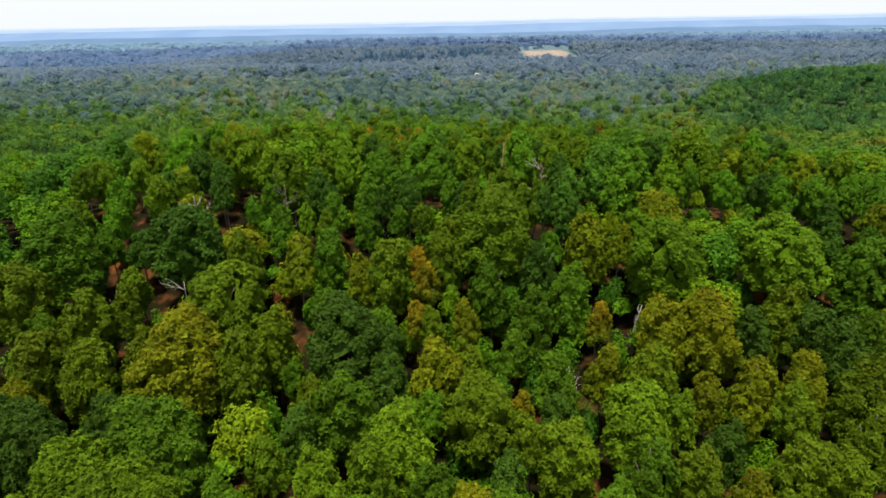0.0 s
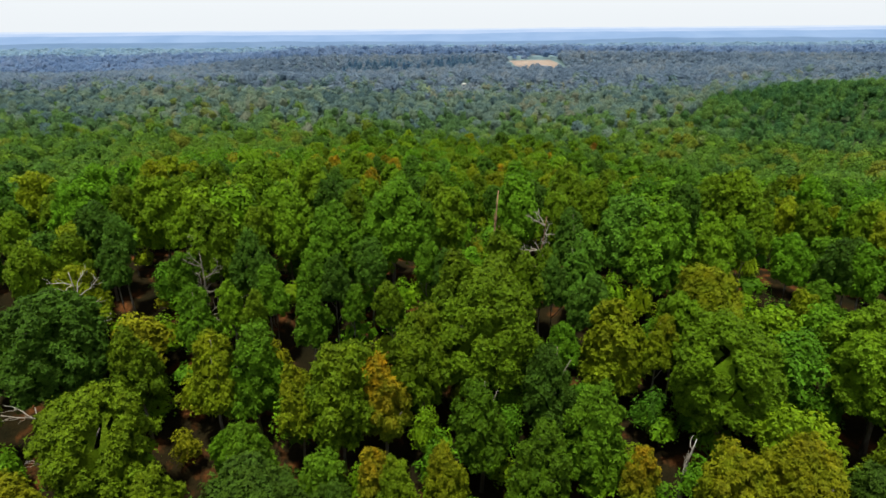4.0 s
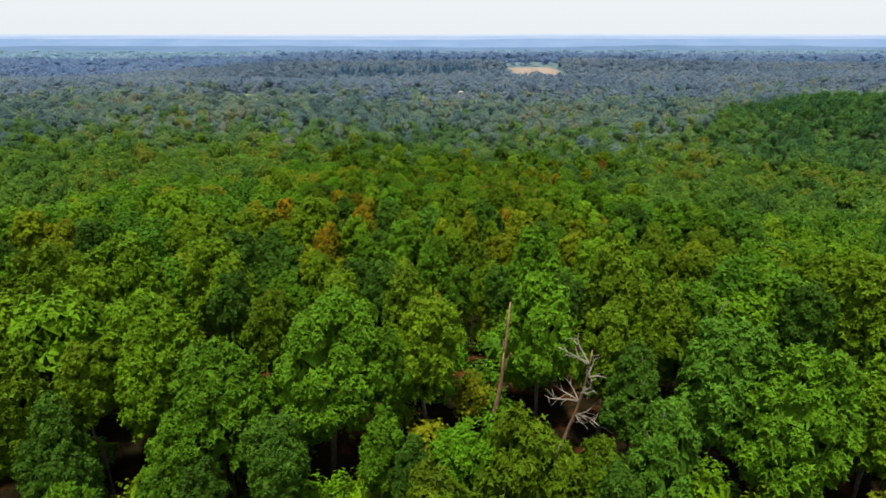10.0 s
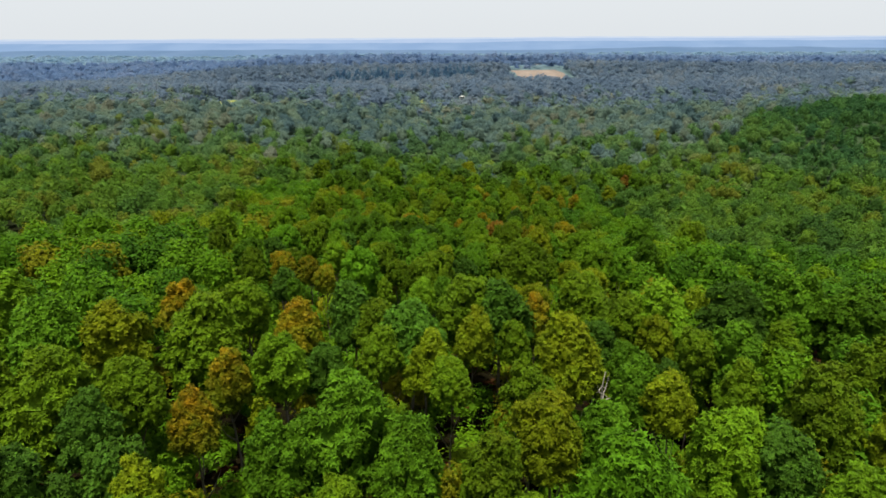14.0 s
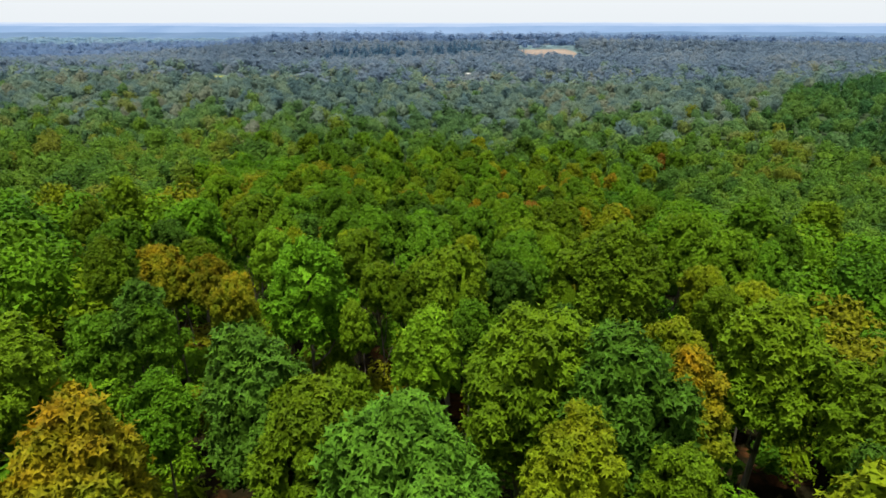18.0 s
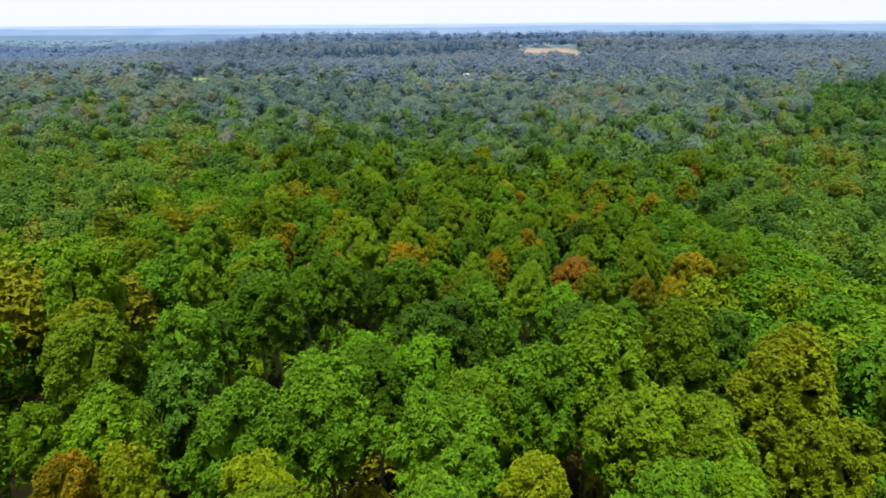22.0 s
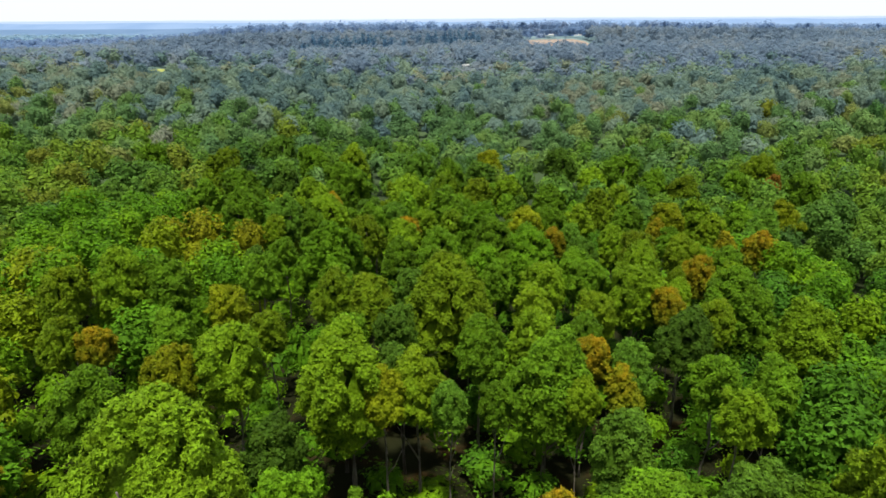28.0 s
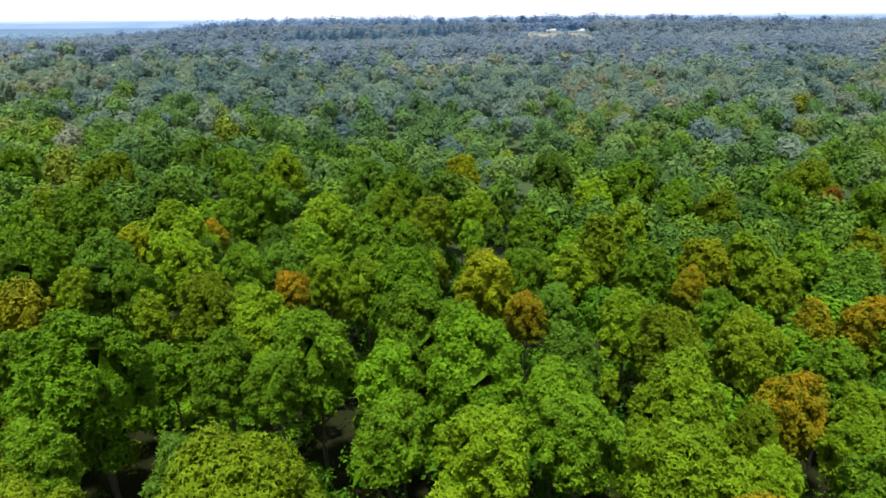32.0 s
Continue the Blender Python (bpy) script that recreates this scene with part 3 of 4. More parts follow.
plant("oak", -21.6, 64.7, 15.3, 4.3, "olive")
plant("oak", 26.1, 64.9, 15.7, 4.7, "yellow")
plant("oak", 40.8, 66.7, 15.8, 4.8, "olive")
plant("slender", -2.2, 66.7, 13.1, 2.4, "olive")
plant("slender", 18.6, 67.6, 13.1, 2.4, "orange")
plant("slender", 2.1, 67.7, 13.6, 2.7, "yellow")
plant("slender", -4.0, 67.7, 13.2, 2.4, "orange")
plant("oak", -46.0, 67.8, 15.4, 4.4, "olive")
plant("slender", 10.2, 68.2, 15.0, 4.4, "green")
plant("oak", -28.6, 69.7, 17.5, 6.5, "olive")
plant("oak", -42.7, 69.9, 14.5, 3.5, "olive")
plant("oak", -55.8, 70.3, 17.6, 6.6, "olive")
plant("slender", 16.0, 72.7, 15.0, 4.6, "green")
plant("slender", 5.6, 73.4, 15.0, 4.1, "green")
plant("oak", 55.3, 74.5, 16.7, 5.7, "green")
plant("slender", -11.8, 74.8, 14.4, 3.2, "yellow")
plant("oak", -8.1, 75.4, 16.3, 5.3, "olive")
plant("slender", -3.8, 75.5, 15.0, 3.7, "orange")
plant("oak", 30.1, 76.6, 18.5, 8.0, "bright")
plant("oak", 12.8, 76.8, 15.3, 4.3, "deep")
plant("oak", 45.9, 76.8, 18.5, 8.0, "bright")
plant("oak", -53.8, 77.1, 18.5, 8.0, "green")
plant("slender", -20.9, 78.2, 15.0, 3.8, "yellow")
plant("slender", -29.0, 78.8, 15.0, 3.8, "olive")
plant("oak", 53.2, 78.9, 14.8, 3.8, "blue")
plant("oak", -0.4, 79.2, 15.9, 4.9, "olive")
plant("slender", -17.6, 79.3, 15.0, 4.4, "green")
plant("oak", -37.2, 79.5, 18.2, 7.2, "deep")
plant("oak", 24.6, 81.1, 13.7, 2.7, "yellow")
plant("oak", 6.9, 81.4, 18.5, 8.0, "olive")
plant("slender", 20.1, 82.0, 15.0, 5.1, "yellow")
plant("oak", 27.0, 83.0, 14.4, 3.4, "bright")
plant("oak", 31.0, 83.8, 16.7, 5.7, "yellow")
plant("oak", -12.2, 84.0, 13.9, 2.9, "green")
plant("oak", -24.7, 84.4, 14.1, 3.1, "green")
plant("slender", -18.6, 84.7, 12.6, 2.1, "olive")
plant("oak", -3.7, 84.8, 13.4, 2.4, "olive")
plant("oak", 18.3, 85.5, 14.0, 3.0, "deep")
plant("slender", -7.8, 86.0, 12.3, 1.9, "green")
plant("slender", -21.5, 86.1, 12.7, 2.2, "bright")
plant("oak", 4.1, 86.5, 15.7, 4.7, "olive")
plant("slender", -17.1, 87.4, 13.3, 2.5, "green")
plant("oak", -10.1, 88.0, 13.5, 2.5, "deep")
plant("oak", 34.0, 88.6, 13.6, 2.6, "bright")
plant("oak", 14.8, 88.7, 13.6, 2.6, "deep")
plant("slender", -12.1, 89.0, 12.9, 2.3, "green")
plant("oak", -27.6, 89.0, 13.3, 2.3, "green")
plant("oak", 9.9, 89.7, 15.7, 4.7, "olive")
plant("oak", -18.5, 89.7, 13.6, 2.6, "deep")
plant("oak", 13.6, 89.9, 13.9, 2.9, "olive")
plant("oak", -12.9, 90.5, 14.2, 3.2, "green")
plant("oak", -6.3, 90.7, 13.7, 2.7, "deep")
plant("slender", 2.0, 91.1, 12.6, 2.1, "deep")
plant("oak", -21.1, 91.9, 14.0, 3.0, "deep")
plant("slender", 0.2, 92.0, 13.1, 2.4, "green")
plant("oak", 18.5, 92.2, 14.4, 3.4, "blue")
plant("oak", 39.1, 93.9, 12.9, 1.9, "green")
plant("oak", 28.4, 94.3, 16.4, 5.4, "green")
plant("oak", -25.5, 94.8, 15.4, 4.4, "olive")
plant("oak", -10.9, 94.9, 15.8, 4.8, "green")
plant("oak", 35.6, 95.4, 14.6, 3.6, "bright")
plant("oak", -20.9, 96.4, 13.9, 2.9, "olive")
plant("oak", -30.1, 96.5, 13.3, 2.3, "olive")
plant("oak", -17.1, 96.8, 14.0, 3.0, "bright")
plant("oak", 18.4, 97.0, 14.3, 3.3, "deep")
plant("oak", 39.3, 97.3, 13.0, 2.0, "bright")
plant("oak", 25.0, 97.7, 15.7, 4.7, "blue")
plant("oak", -4.5, 98.4, 17.1, 6.1, "green")
plant("slender", -0.1, 98.9, 13.7, 2.7, "green")
plant("oak", -18.0, 100.0, 15.5, 4.5, "bright")
plant("oak", 44.4, 100.4, 13.9, 2.9, "olive")
plant("oak", 2.8, 101.0, 14.9, 3.9, "olive")
plant("oak", -34.9, 101.4, 15.6, 4.6, "olive")
plant("oak", 17.6, 102.2, 14.6, 3.6, "olive")
plant("oak", -17.0, 102.4, 13.9, 2.9, "olive")
plant("oak", -9.8, 102.7, 13.9, 2.9, "olive")
plant("oak", -33.0, 103.7, 14.3, 3.3, "olive")
plant("oak", 23.1, 104.3, 14.4, 3.4, "olive")
plant("oak", 12.7, 104.4, 15.5, 4.5, "green")
plant("oak", 27.0, 105.6, 15.3, 4.3, "green")
plant("oak", -25.6, 105.9, 14.8, 3.8, "olive")
plant("oak", 36.5, 106.4, 14.2, 3.2, "deep")
plant("oak", -30.5, 107.0, 15.3, 4.3, "olive")
plant("oak", 1.7, 107.5, 15.3, 4.3, "olive")
plant("oak", 45.4, 109.3, 16.4, 5.4, "olive")
plant("oak", 21.3, 111.8, 15.7, 4.7, "olive")
plant("oak", -25.2, 111.9, 15.6, 4.6, "bright")
plant("oak", -17.2, 113.1, 15.7, 4.7, "olive")
plant("oak", 54.6, 115.5, 15.3, 4.3, "olive")
plant("oak", 46.3, 118.9, 14.9, 3.9, "olive")
plant("oak", 15.3, 122.5, 16.3, 5.3, "vivid")
plant("oak", 27.5, 123.0, 14.1, 3.1, "bright")
plant("oak", -18.1, 123.8, 14.8, 3.8, "deep")
plant("slender", -10.8, 124.1, 13.0, 2.3, "yellow")
plant("oak", 35.7, 126.1, 14.1, 3.1, "olive")
plant("oak", 8.5, 127.0, 13.8, 2.8, "olive")
plant("oak", 26.6, 127.6, 14.2, 3.2, "deep")
plant("oak", -4.5, 127.7, 13.8, 2.8, "green")
plant("oak", 3.3, 128.0, 14.2, 3.2, "green")
plant("oak", 24.1, 129.1, 14.9, 3.9, "bright")
plant("oak", -16.9, 130.2, 13.7, 2.7, "deep")
plant("oak", 12.6, 131.0, 14.4, 3.4, "yellow")
plant("oak", -1.0, 131.1, 15.9, 4.9, "green")
plant("oak", -10.9, 131.5, 13.5, 2.5, "orange")
plant("oak", 37.7, 131.7, 14.5, 3.5, "yellow")
plant("oak", -28.6, 132.2, 14.4, 3.4, "olive")
plant("oak", -26.3, 133.5, 15.5, 4.5, "olive")
plant("oak", -21.9, 133.9, 15.5, 4.5, "olive")
plant("oak", 42.9, 134.1, 14.4, 3.4, "olive")
plant("oak", -16.8, 135.3, 14.3, 3.3, "olive")
plant("oak", 34.2, 135.4, 15.1, 4.1, "olive")
plant("oak", 22.9, 136.1, 13.8, 2.8, "yellow")
plant("oak", 12.4, 136.7, 14.1, 3.1, "olive")
plant("oak", 21.0, 138.2, 14.3, 3.3, "green")
plant("oak", 6.3, 138.7, 13.5, 2.5, "olive")
plant("slender", -11.5, 139.2, 13.9, 2.9, "orange")
plant("slender", 30.5, 140.2, 13.5, 2.6, "olive")
plant("oak", -7.7, 141.0, 14.4, 3.4, "bright")
plant("oak", -27.9, 142.9, 16.0, 5.0, "green")
plant("oak", 44.6, 143.5, 15.0, 4.0, "olive")
plant("oak", 0.2, 143.8, 13.8, 2.8, "olive")
plant("slender", 4.2, 144.0, 14.4, 3.2, "yellow")
plant("oak", -36.4, 144.1, 15.3, 4.3, "bright")
plant("oak", 17.4, 144.8, 15.8, 4.8, "yellow")
plant("oak", -23.1, 144.8, 15.4, 4.4, "yellow")
plant("oak", -15.5, 145.0, 16.2, 5.2, "olive")
plant("oak", 29.8, 146.8, 13.9, 2.9, "olive")
plant("oak", 33.2, 147.0, 15.2, 4.2, "green")
plant("oak", -8.2, 148.8, 14.8, 3.8, "orange")
plant("oak", 2.9, 148.8, 15.3, 4.3, "blue")
plant("slender", 13.0, 149.6, 13.5, 2.6, "olive")
plant("slender", 40.0, 149.7, 14.3, 3.1, "olive")
plant("slender", 8.9, 149.9, 14.2, 3.1, "yellow")
plant("slender", 27.5, 151.0, 14.3, 3.1, "yellow")
plant("oak", -1.0, 151.3, 14.1, 3.1, "olive")
plant("oak", 56.1, 151.9, 16.1, 5.1, "blue")
plant("oak", -37.4, 152.1, 15.8, 4.8, "bright")
plant("oak", -21.3, 153.6, 14.2, 3.2, "orange")
plant("oak", -3.3, 154.1, 15.2, 4.2, "deep")
plant("oak", 24.5, 154.4, 15.2, 4.2, "olive")
plant("oak", 12.2, 154.6, 15.7, 4.7, "blue")
plant("oak", -14.8, 155.1, 14.7, 3.7, "olive")
plant("oak", 28.7, 155.7, 16.7, 5.7, "bright")
plant("slender", 15.9, 156.0, 13.9, 2.9, "orange")
plant("oak", 51.6, 156.6, 16.4, 5.4, "green")
plant("oak", 38.0, 156.8, 16.8, 5.8, "deep")
plant("oak", 8.3, 157.1, 15.8, 4.8, "olive")
plant("oak", 46.2, 160.1, 16.6, 5.6, "green")
plant("oak", 3.4, 160.2, 13.9, 2.9, "bright")
plant("oak", 22.4, 160.2, 15.6, 4.6, "olive")
plant("oak", 8.4, 160.4, 12.7, 1.7, "bright")
plant("oak", 16.9, 160.7, 13.6, 2.6, "yellow")
plant("oak", -11.1, 161.1, 12.7, 1.7, "green")
plant("slender", -5.9, 161.5, 11.9, 1.7, "olive")
plant("oak", 14.5, 161.6, 12.7, 1.7, "yellow")
plant("oak", -12.9, 162.7, 13.4, 2.4, "deep")
plant("oak", 5.8, 163.6, 12.8, 1.8, "green")
plant("oak", 11.6, 164.3, 12.7, 1.7, "deep")
plant("slender", -1.2, 165.7, 11.9, 1.7, "olive")
plant("oak", -8.6, 165.8, 13.0, 2.0, "orange")
plant("oak", 24.7, 166.0, 13.1, 2.1, "yellow")
plant("oak", 22.9, 167.5, 13.4, 2.4, "olive")
plant("oak", 25.3, 168.4, 13.6, 2.6, "yellow")
plant("oak", 1.8, 168.7, 12.7, 1.7, "olive")
plant("oak", -4.8, 168.7, 15.4, 4.4, "vivid")
plant("oak", 4.7, 169.0, 15.0, 4.0, "olive")
plant("oak", -11.4, 169.3, 13.4, 2.4, "orange")
plant("oak", -14.6, 169.9, 13.7, 2.7, "orange")
plant("oak", -0.1, 170.2, 13.1, 2.1, "olive")
plant("oak", -19.0, 170.8, 13.7, 2.7, "olive")
plant("oak", 23.5, 171.0, 13.8, 2.8, "yellow")
plant("oak", 8.9, 171.0, 13.4, 2.4, "deep")
plant("oak", 16.3, 172.6, 17.3, 6.3, "olive")
plant("oak", 11.0, 174.5, 13.9, 2.9, "green")
plant("oak", -21.1, 175.8, 13.9, 2.9, "green")
plant("oak", 21.4, 176.2, 13.0, 2.0, "olive")
plant("oak", -9.3, 176.8, 13.8, 2.8, "bright")
plant("oak", -2.5, 177.5, 13.8, 2.8, "olive")
plant("oak", 2.7, 178.1, 13.9, 2.9, "green")
plant("oak", 28.1, 178.8, 15.3, 4.3, "bright")
plant("oak", 10.8, 179.0, 14.0, 3.0, "green")
plant("oak", 32.4, 179.1, 14.0, 3.0, "green")
plant("oak", -18.3, 179.4, 13.4, 2.4, "deep")
plant("oak", -10.3, 180.7, 12.7, 1.7, "orange")
plant("oak", 14.0, 180.8, 13.2, 2.2, "bright")
plant("oak", -3.5, 181.0, 12.9, 1.9, "gold")
plant("oak", 6.6, 181.2, 12.9, 1.9, "yellow")
plant("oak", -8.5, 181.4, 12.7, 1.7, "yellow")
plant("oak", 14.0, 182.6, 13.9, 2.9, "olive")
plant("oak", -18.0, 182.8, 15.1, 4.1, "vivid")
plant("oak", -10.3, 183.0, 14.1, 3.1, "bright")
plant("oak", 18.9, 183.2, 13.8, 2.8, "gold")
plant("oak", 3.3, 183.7, 14.3, 3.3, "green")
plant("oak", -5.3, 183.7, 14.6, 3.6, "green")
plant("oak", -13.8, 184.2, 12.7, 1.7, "bright")
plant("oak", 12.2, 184.4, 14.4, 3.4, "olive")
plant("slender", -6.5, 184.8, 12.7, 2.1, "orange")
plant("oak", -28.9, 185.3, 13.4, 2.4, "olive")
plant("oak", 4.7, 186.7, 13.9, 2.9, "bright")
plant("oak", -2.2, 186.8, 14.5, 3.5, "green")
plant("oak", 7.3, 188.2, 14.6, 3.6, "green")
plant("oak", 29.3, 188.9, 15.4, 4.4, "bright")
plant("oak", 40.7, 190.2, 14.1, 3.1, "green")
plant("oak", -0.2, 190.2, 13.5, 2.5, "green")
plant("oak", -15.1, 190.5, 14.4, 3.4, "olive")
plant("oak", 22.0, 190.9, 15.2, 4.2, "yellow")
plant("oak", 8.7, 191.2, 13.4, 2.4, "bright")
plant("oak", 2.2, 191.4, 13.4, 2.4, "vivid")
plant("oak", 12.0, 192.2, 15.3, 4.3, "bright")
plant("oak", -11.5, 193.6, 14.3, 3.3, "green")
plant("oak", -17.9, 194.9, 13.6, 2.6, "yellow")
plant("oak", 18.5, 196.2, 14.9, 3.9, "olive")
plant("slender", -34.1, 200.9, 15.0, 4.1, "olive")
plant("oak", -9.0, 201.4, 14.3, 3.3, "green")
plant("oak", 44.8, 203.1, 16.2, 5.2, "green")
plant("oak", -23.8, 204.0, 15.3, 4.3, "bright")
plant("oak", 55.3, 207.5, 16.2, 5.2, "olive")
plant("oak", -8.2, 209.1, 13.1, 2.1, "green")
plant("oak", -17.4, 210.1, 13.4, 2.4, "bright")
plant("oak", 0.2, 210.8, 14.6, 3.6, "green")
plant("oak", 10.9, 211.2, 13.7, 2.7, "bright")
plant("oak", -2.5, 211.9, 12.7, 1.7, "deep")
plant("oak", -14.2, 212.3, 13.6, 2.6, "olive")
plant("oak", -6.9, 213.8, 15.2, 4.2, "green")
plant("oak", 25.5, 213.9, 13.0, 2.0, "orange")
plant("oak", 18.7, 215.5, 13.1, 2.1, "olive")
plant("oak", 23.7, 217.0, 12.9, 1.9, "orange")
plant("oak", 19.1, 219.6, 13.3, 2.3, "orange")
plant("oak", -15.1, 220.2, 15.3, 4.3, "green")
plant("oak", 12.8, 221.3, 13.9, 2.9, "bright")
plant("oak", 7.4, 223.9, 14.1, 3.1, "bright")
plant("oak", 18.7, 224.5, 14.2, 3.2, "red")
plant("oak", 25.8, 224.5, 14.2, 3.2, "olive")
plant("oak", -0.0, 224.8, 15.3, 4.3, "orange")
plant("oak", -32.5, 229.3, 14.1, 3.1, "olive")
plant("oak", -9.4, 231.2, 13.0, 2.0, "orange")
plant("oak", 40.8, 233.2, 14.6, 3.6, "olive")
plant("oak", 36.1, 233.2, 14.9, 3.9, "orange")
plant("oak", 10.8, 233.2, 13.8, 2.8, "orange")
plant("oak", -28.1, 234.1, 14.8, 3.8, "green")
plant("oak", 15.7, 234.2, 14.6, 3.6, "green")
plant("oak", -18.5, 234.3, 13.1, 2.1, "yellow")
plant("oak", -8.5, 235.9, 17.9, 6.9, "bright")
plant("oak", -18.6, 236.7, 14.3, 3.3, "orange")
plant("oak", 32.0, 238.1, 16.4, 5.4, "olive")
plant("oak", -29.8, 241.5, 13.4, 2.4, "yellow")
plant("oak", -12.1, 244.4, 13.4, 2.4, "bright")
plant("oak", -16.7, 245.1, 14.4, 3.4, "green")
plant("oak", -38.1, 245.3, 14.8, 3.8, "green")
plant("oak", 26.2, 246.4, 13.5, 2.5, "bright")
plant("oak", 47.0, 247.3, 16.9, 5.9, "green")
plant("oak", 6.4, 247.5, 12.9, 1.9, "blue")
plant("oak", 9.6, 247.6, 12.9, 1.9, "green")
plant("oak", 1.9, 248.1, 13.4, 2.4, "yellow")
plant("oak", -32.3, 248.3, 15.4, 4.4, "green")
plant("oak", 15.9, 248.7, 12.8, 1.8, "olive")
plant("oak", -0.8, 249.5, 16.0, 5.0, "bright")
plant("oak", 4.1, 249.6, 14.2, 3.2, "olive")
plant("oak", -13.5, 250.3, 13.5, 2.5, "yellow")
plant("oak", 14.0, 250.6, 15.7, 4.7, "green")
plant("oak", 31.5, 251.4, 13.7, 2.7, "green")
plant("oak", 27.0, 251.7, 13.7, 2.7, "green")
plant("slender", 20.0, 251.8, 12.7, 2.2, "orange")
plant("slender", -48.6, 252.4, 15.0, 5.2, "olive")
plant("oak", -10.1, 252.4, 14.8, 3.8, "bright")
plant("oak", 21.0, 253.6, 13.8, 2.8, "blue")
plant("slender", 14.4, 253.6, 12.4, 2.0, "orange")
plant("oak", -21.3, 254.4, 13.0, 2.0, "orange")
plant("oak", -2.4, 254.5, 14.7, 3.7, "bright")
plant("oak", -24.2, 254.7, 13.5, 2.5, "olive")
plant("oak", 18.0, 254.7, 13.6, 2.6, "orange")
plant("oak", 9.3, 256.4, 14.3, 3.3, "green")
plant("oak", -16.1, 256.9, 13.7, 2.7, "green")
plant("oak", -8.8, 258.0, 13.4, 2.4, "olive")
plant("oak", 18.1, 258.4, 14.1, 3.1, "green")
plant("oak", 14.0, 258.5, 14.4, 3.4, "bright")
plant("oak", 2.1, 259.7, 13.6, 2.6, "deep")
plant("oak", 27.9, 259.8, 14.6, 3.6, "deep")
plant("oak", 40.0, 260.7, 15.3, 4.3, "bright")
plant("oak", -13.9, 263.4, 13.7, 2.7, "yellow")
plant("oak", 32.2, 263.7, 14.2, 3.2, "olive")
plant("oak", -30.1, 264.6, 14.4, 3.4, "olive")
plant("oak", 21.2, 264.8, 13.9, 2.9, "olive")
plant("slender", 8.8, 265.1, 12.7, 2.1, "yellow")
plant("oak", -0.5, 265.8, 14.6, 3.6, "olive")
plant("oak", 6.8, 266.1, 17.8, 6.8, "olive")
plant("oak", -5.0, 267.6, 14.3, 3.3, "olive")
plant("oak", 29.7, 267.6, 13.6, 2.6, "orange")
plant("oak", 37.0, 267.7, 16.3, 5.3, "green")
plant("oak", -26.2, 268.2, 15.8, 4.8, "bright")
plant("oak", -21.7, 268.6, 14.7, 3.7, "green")
plant("oak", 27.2, 270.9, 15.3, 4.3, "bright")
plant("oak", 32.1, 271.3, 13.2, 2.2, "bright")
plant("oak", -4.6, 271.6, 13.5, 2.5, "green")
plant("oak", 17.6, 272.9, 14.5, 3.5, "bright")
plant("oak", 38.8, 274.1, 13.9, 2.9, "bright")
plant("oak", 12.4, 274.2, 13.8, 2.8, "green")
plant("oak", 22.9, 274.7, 14.3, 3.3, "green")
plant("oak", 33.6, 275.9, 13.1, 2.1, "olive")
plant("oak", 29.6, 277.0, 15.7, 4.7, "bright")
plant("oak", 41.5, 277.4, 13.7, 2.7, "bright")
plant("oak", 22.5, 278.1, 14.6, 3.6, "green")
plant("oak", 37.0, 278.2, 14.2, 3.2, "orange")
plant("oak", 4.8, 279.7, 13.7, 2.7, "green")
plant("oak", -7.3, 279.9, 17.2, 6.2, "vivid")
plant("oak", 1.2, 280.9, 14.3, 3.3, "green")
plant("oak", -13.3, 281.7, 13.3, 2.3, "green")
plant("oak", 17.8, 282.2, 16.3, 5.3, "vivid")
plant("oak", 24.6, 283.6, 14.6, 3.6, "blue")
plant("oak", 43.8, 284.0, 14.1, 3.1, "green")
plant("oak", 6.4, 284.3, 15.7, 4.7, "green")
plant("oak", 33.5, 287.4, 15.0, 4.0, "olive")
plant("oak", 39.4, 287.6, 14.7, 3.7, "olive")
plant("oak", 13.6, 287.7, 16.1, 5.1, "green")
plant("oak", 1.5, 288.6, 15.0, 4.0, "bright")
plant("slender", -9.0, 292.1, 12.9, 2.3, "olive")
plant("oak", 31.4, 292.2, 14.7, 3.7, "bright")
plant("oak", -4.0, 292.8, 14.7, 3.7, "olive")
plant("oak", 48.4, 293.1, 13.8, 2.8, "orange")
plant("oak", 53.5, 293.1, 14.5, 3.5, "orange")
plant("oak", 22.8, 293.4, 13.7, 2.7, "orange")
plant("oak", 25.6, 295.0, 13.8, 2.8, "blue")
plant("oak", 40.9, 295.5, 14.2, 3.2, "green")
plant("oak", 12.2, 296.8, 16.4, 5.4, "vivid")
plant("oak", 1.7, 297.0, 13.5, 2.5, "orange")
plant("oak", -12.6, 297.6, 14.3, 3.3, "green")
plant("oak", 8.2, 299.5, 14.8, 3.8, "bright")
plant("oak", 4.0, 301.4, 14.1, 3.1, "bright")
plant("oak", -18.6, 301.9, 15.7, 4.7, "blue")
plant("oak", 20.1, 302.3, 15.4, 4.4, "yellow")
plant("oak", -25.5, 302.3, 16.5, 5.5, "green")
plant("oak", -4.2, 302.6, 15.0, 4.0, "green")
plant("oak", 41.9, 303.7, 13.5, 2.5, "orange")
plant("oak", -1.2, 304.2, 14.7, 3.7, "blue")
plant("oak", 51.5, 304.6, 14.8, 3.8, "olive")
plant("oak", -11.6, 305.2, 15.6, 4.6, "bright")
plant("oak", 24.6, 305.4, 14.8, 3.8, "green")
plant("oak", 29.2, 306.6, 15.3, 4.3, "olive")
plant("oak", 61.2, 306.9, 15.8, 4.8, "blue")
plant("oak", 38.3, 307.6, 15.4, 4.4, "green")
plant("oak", 7.9, 308.0, 16.7, 5.7, "green")
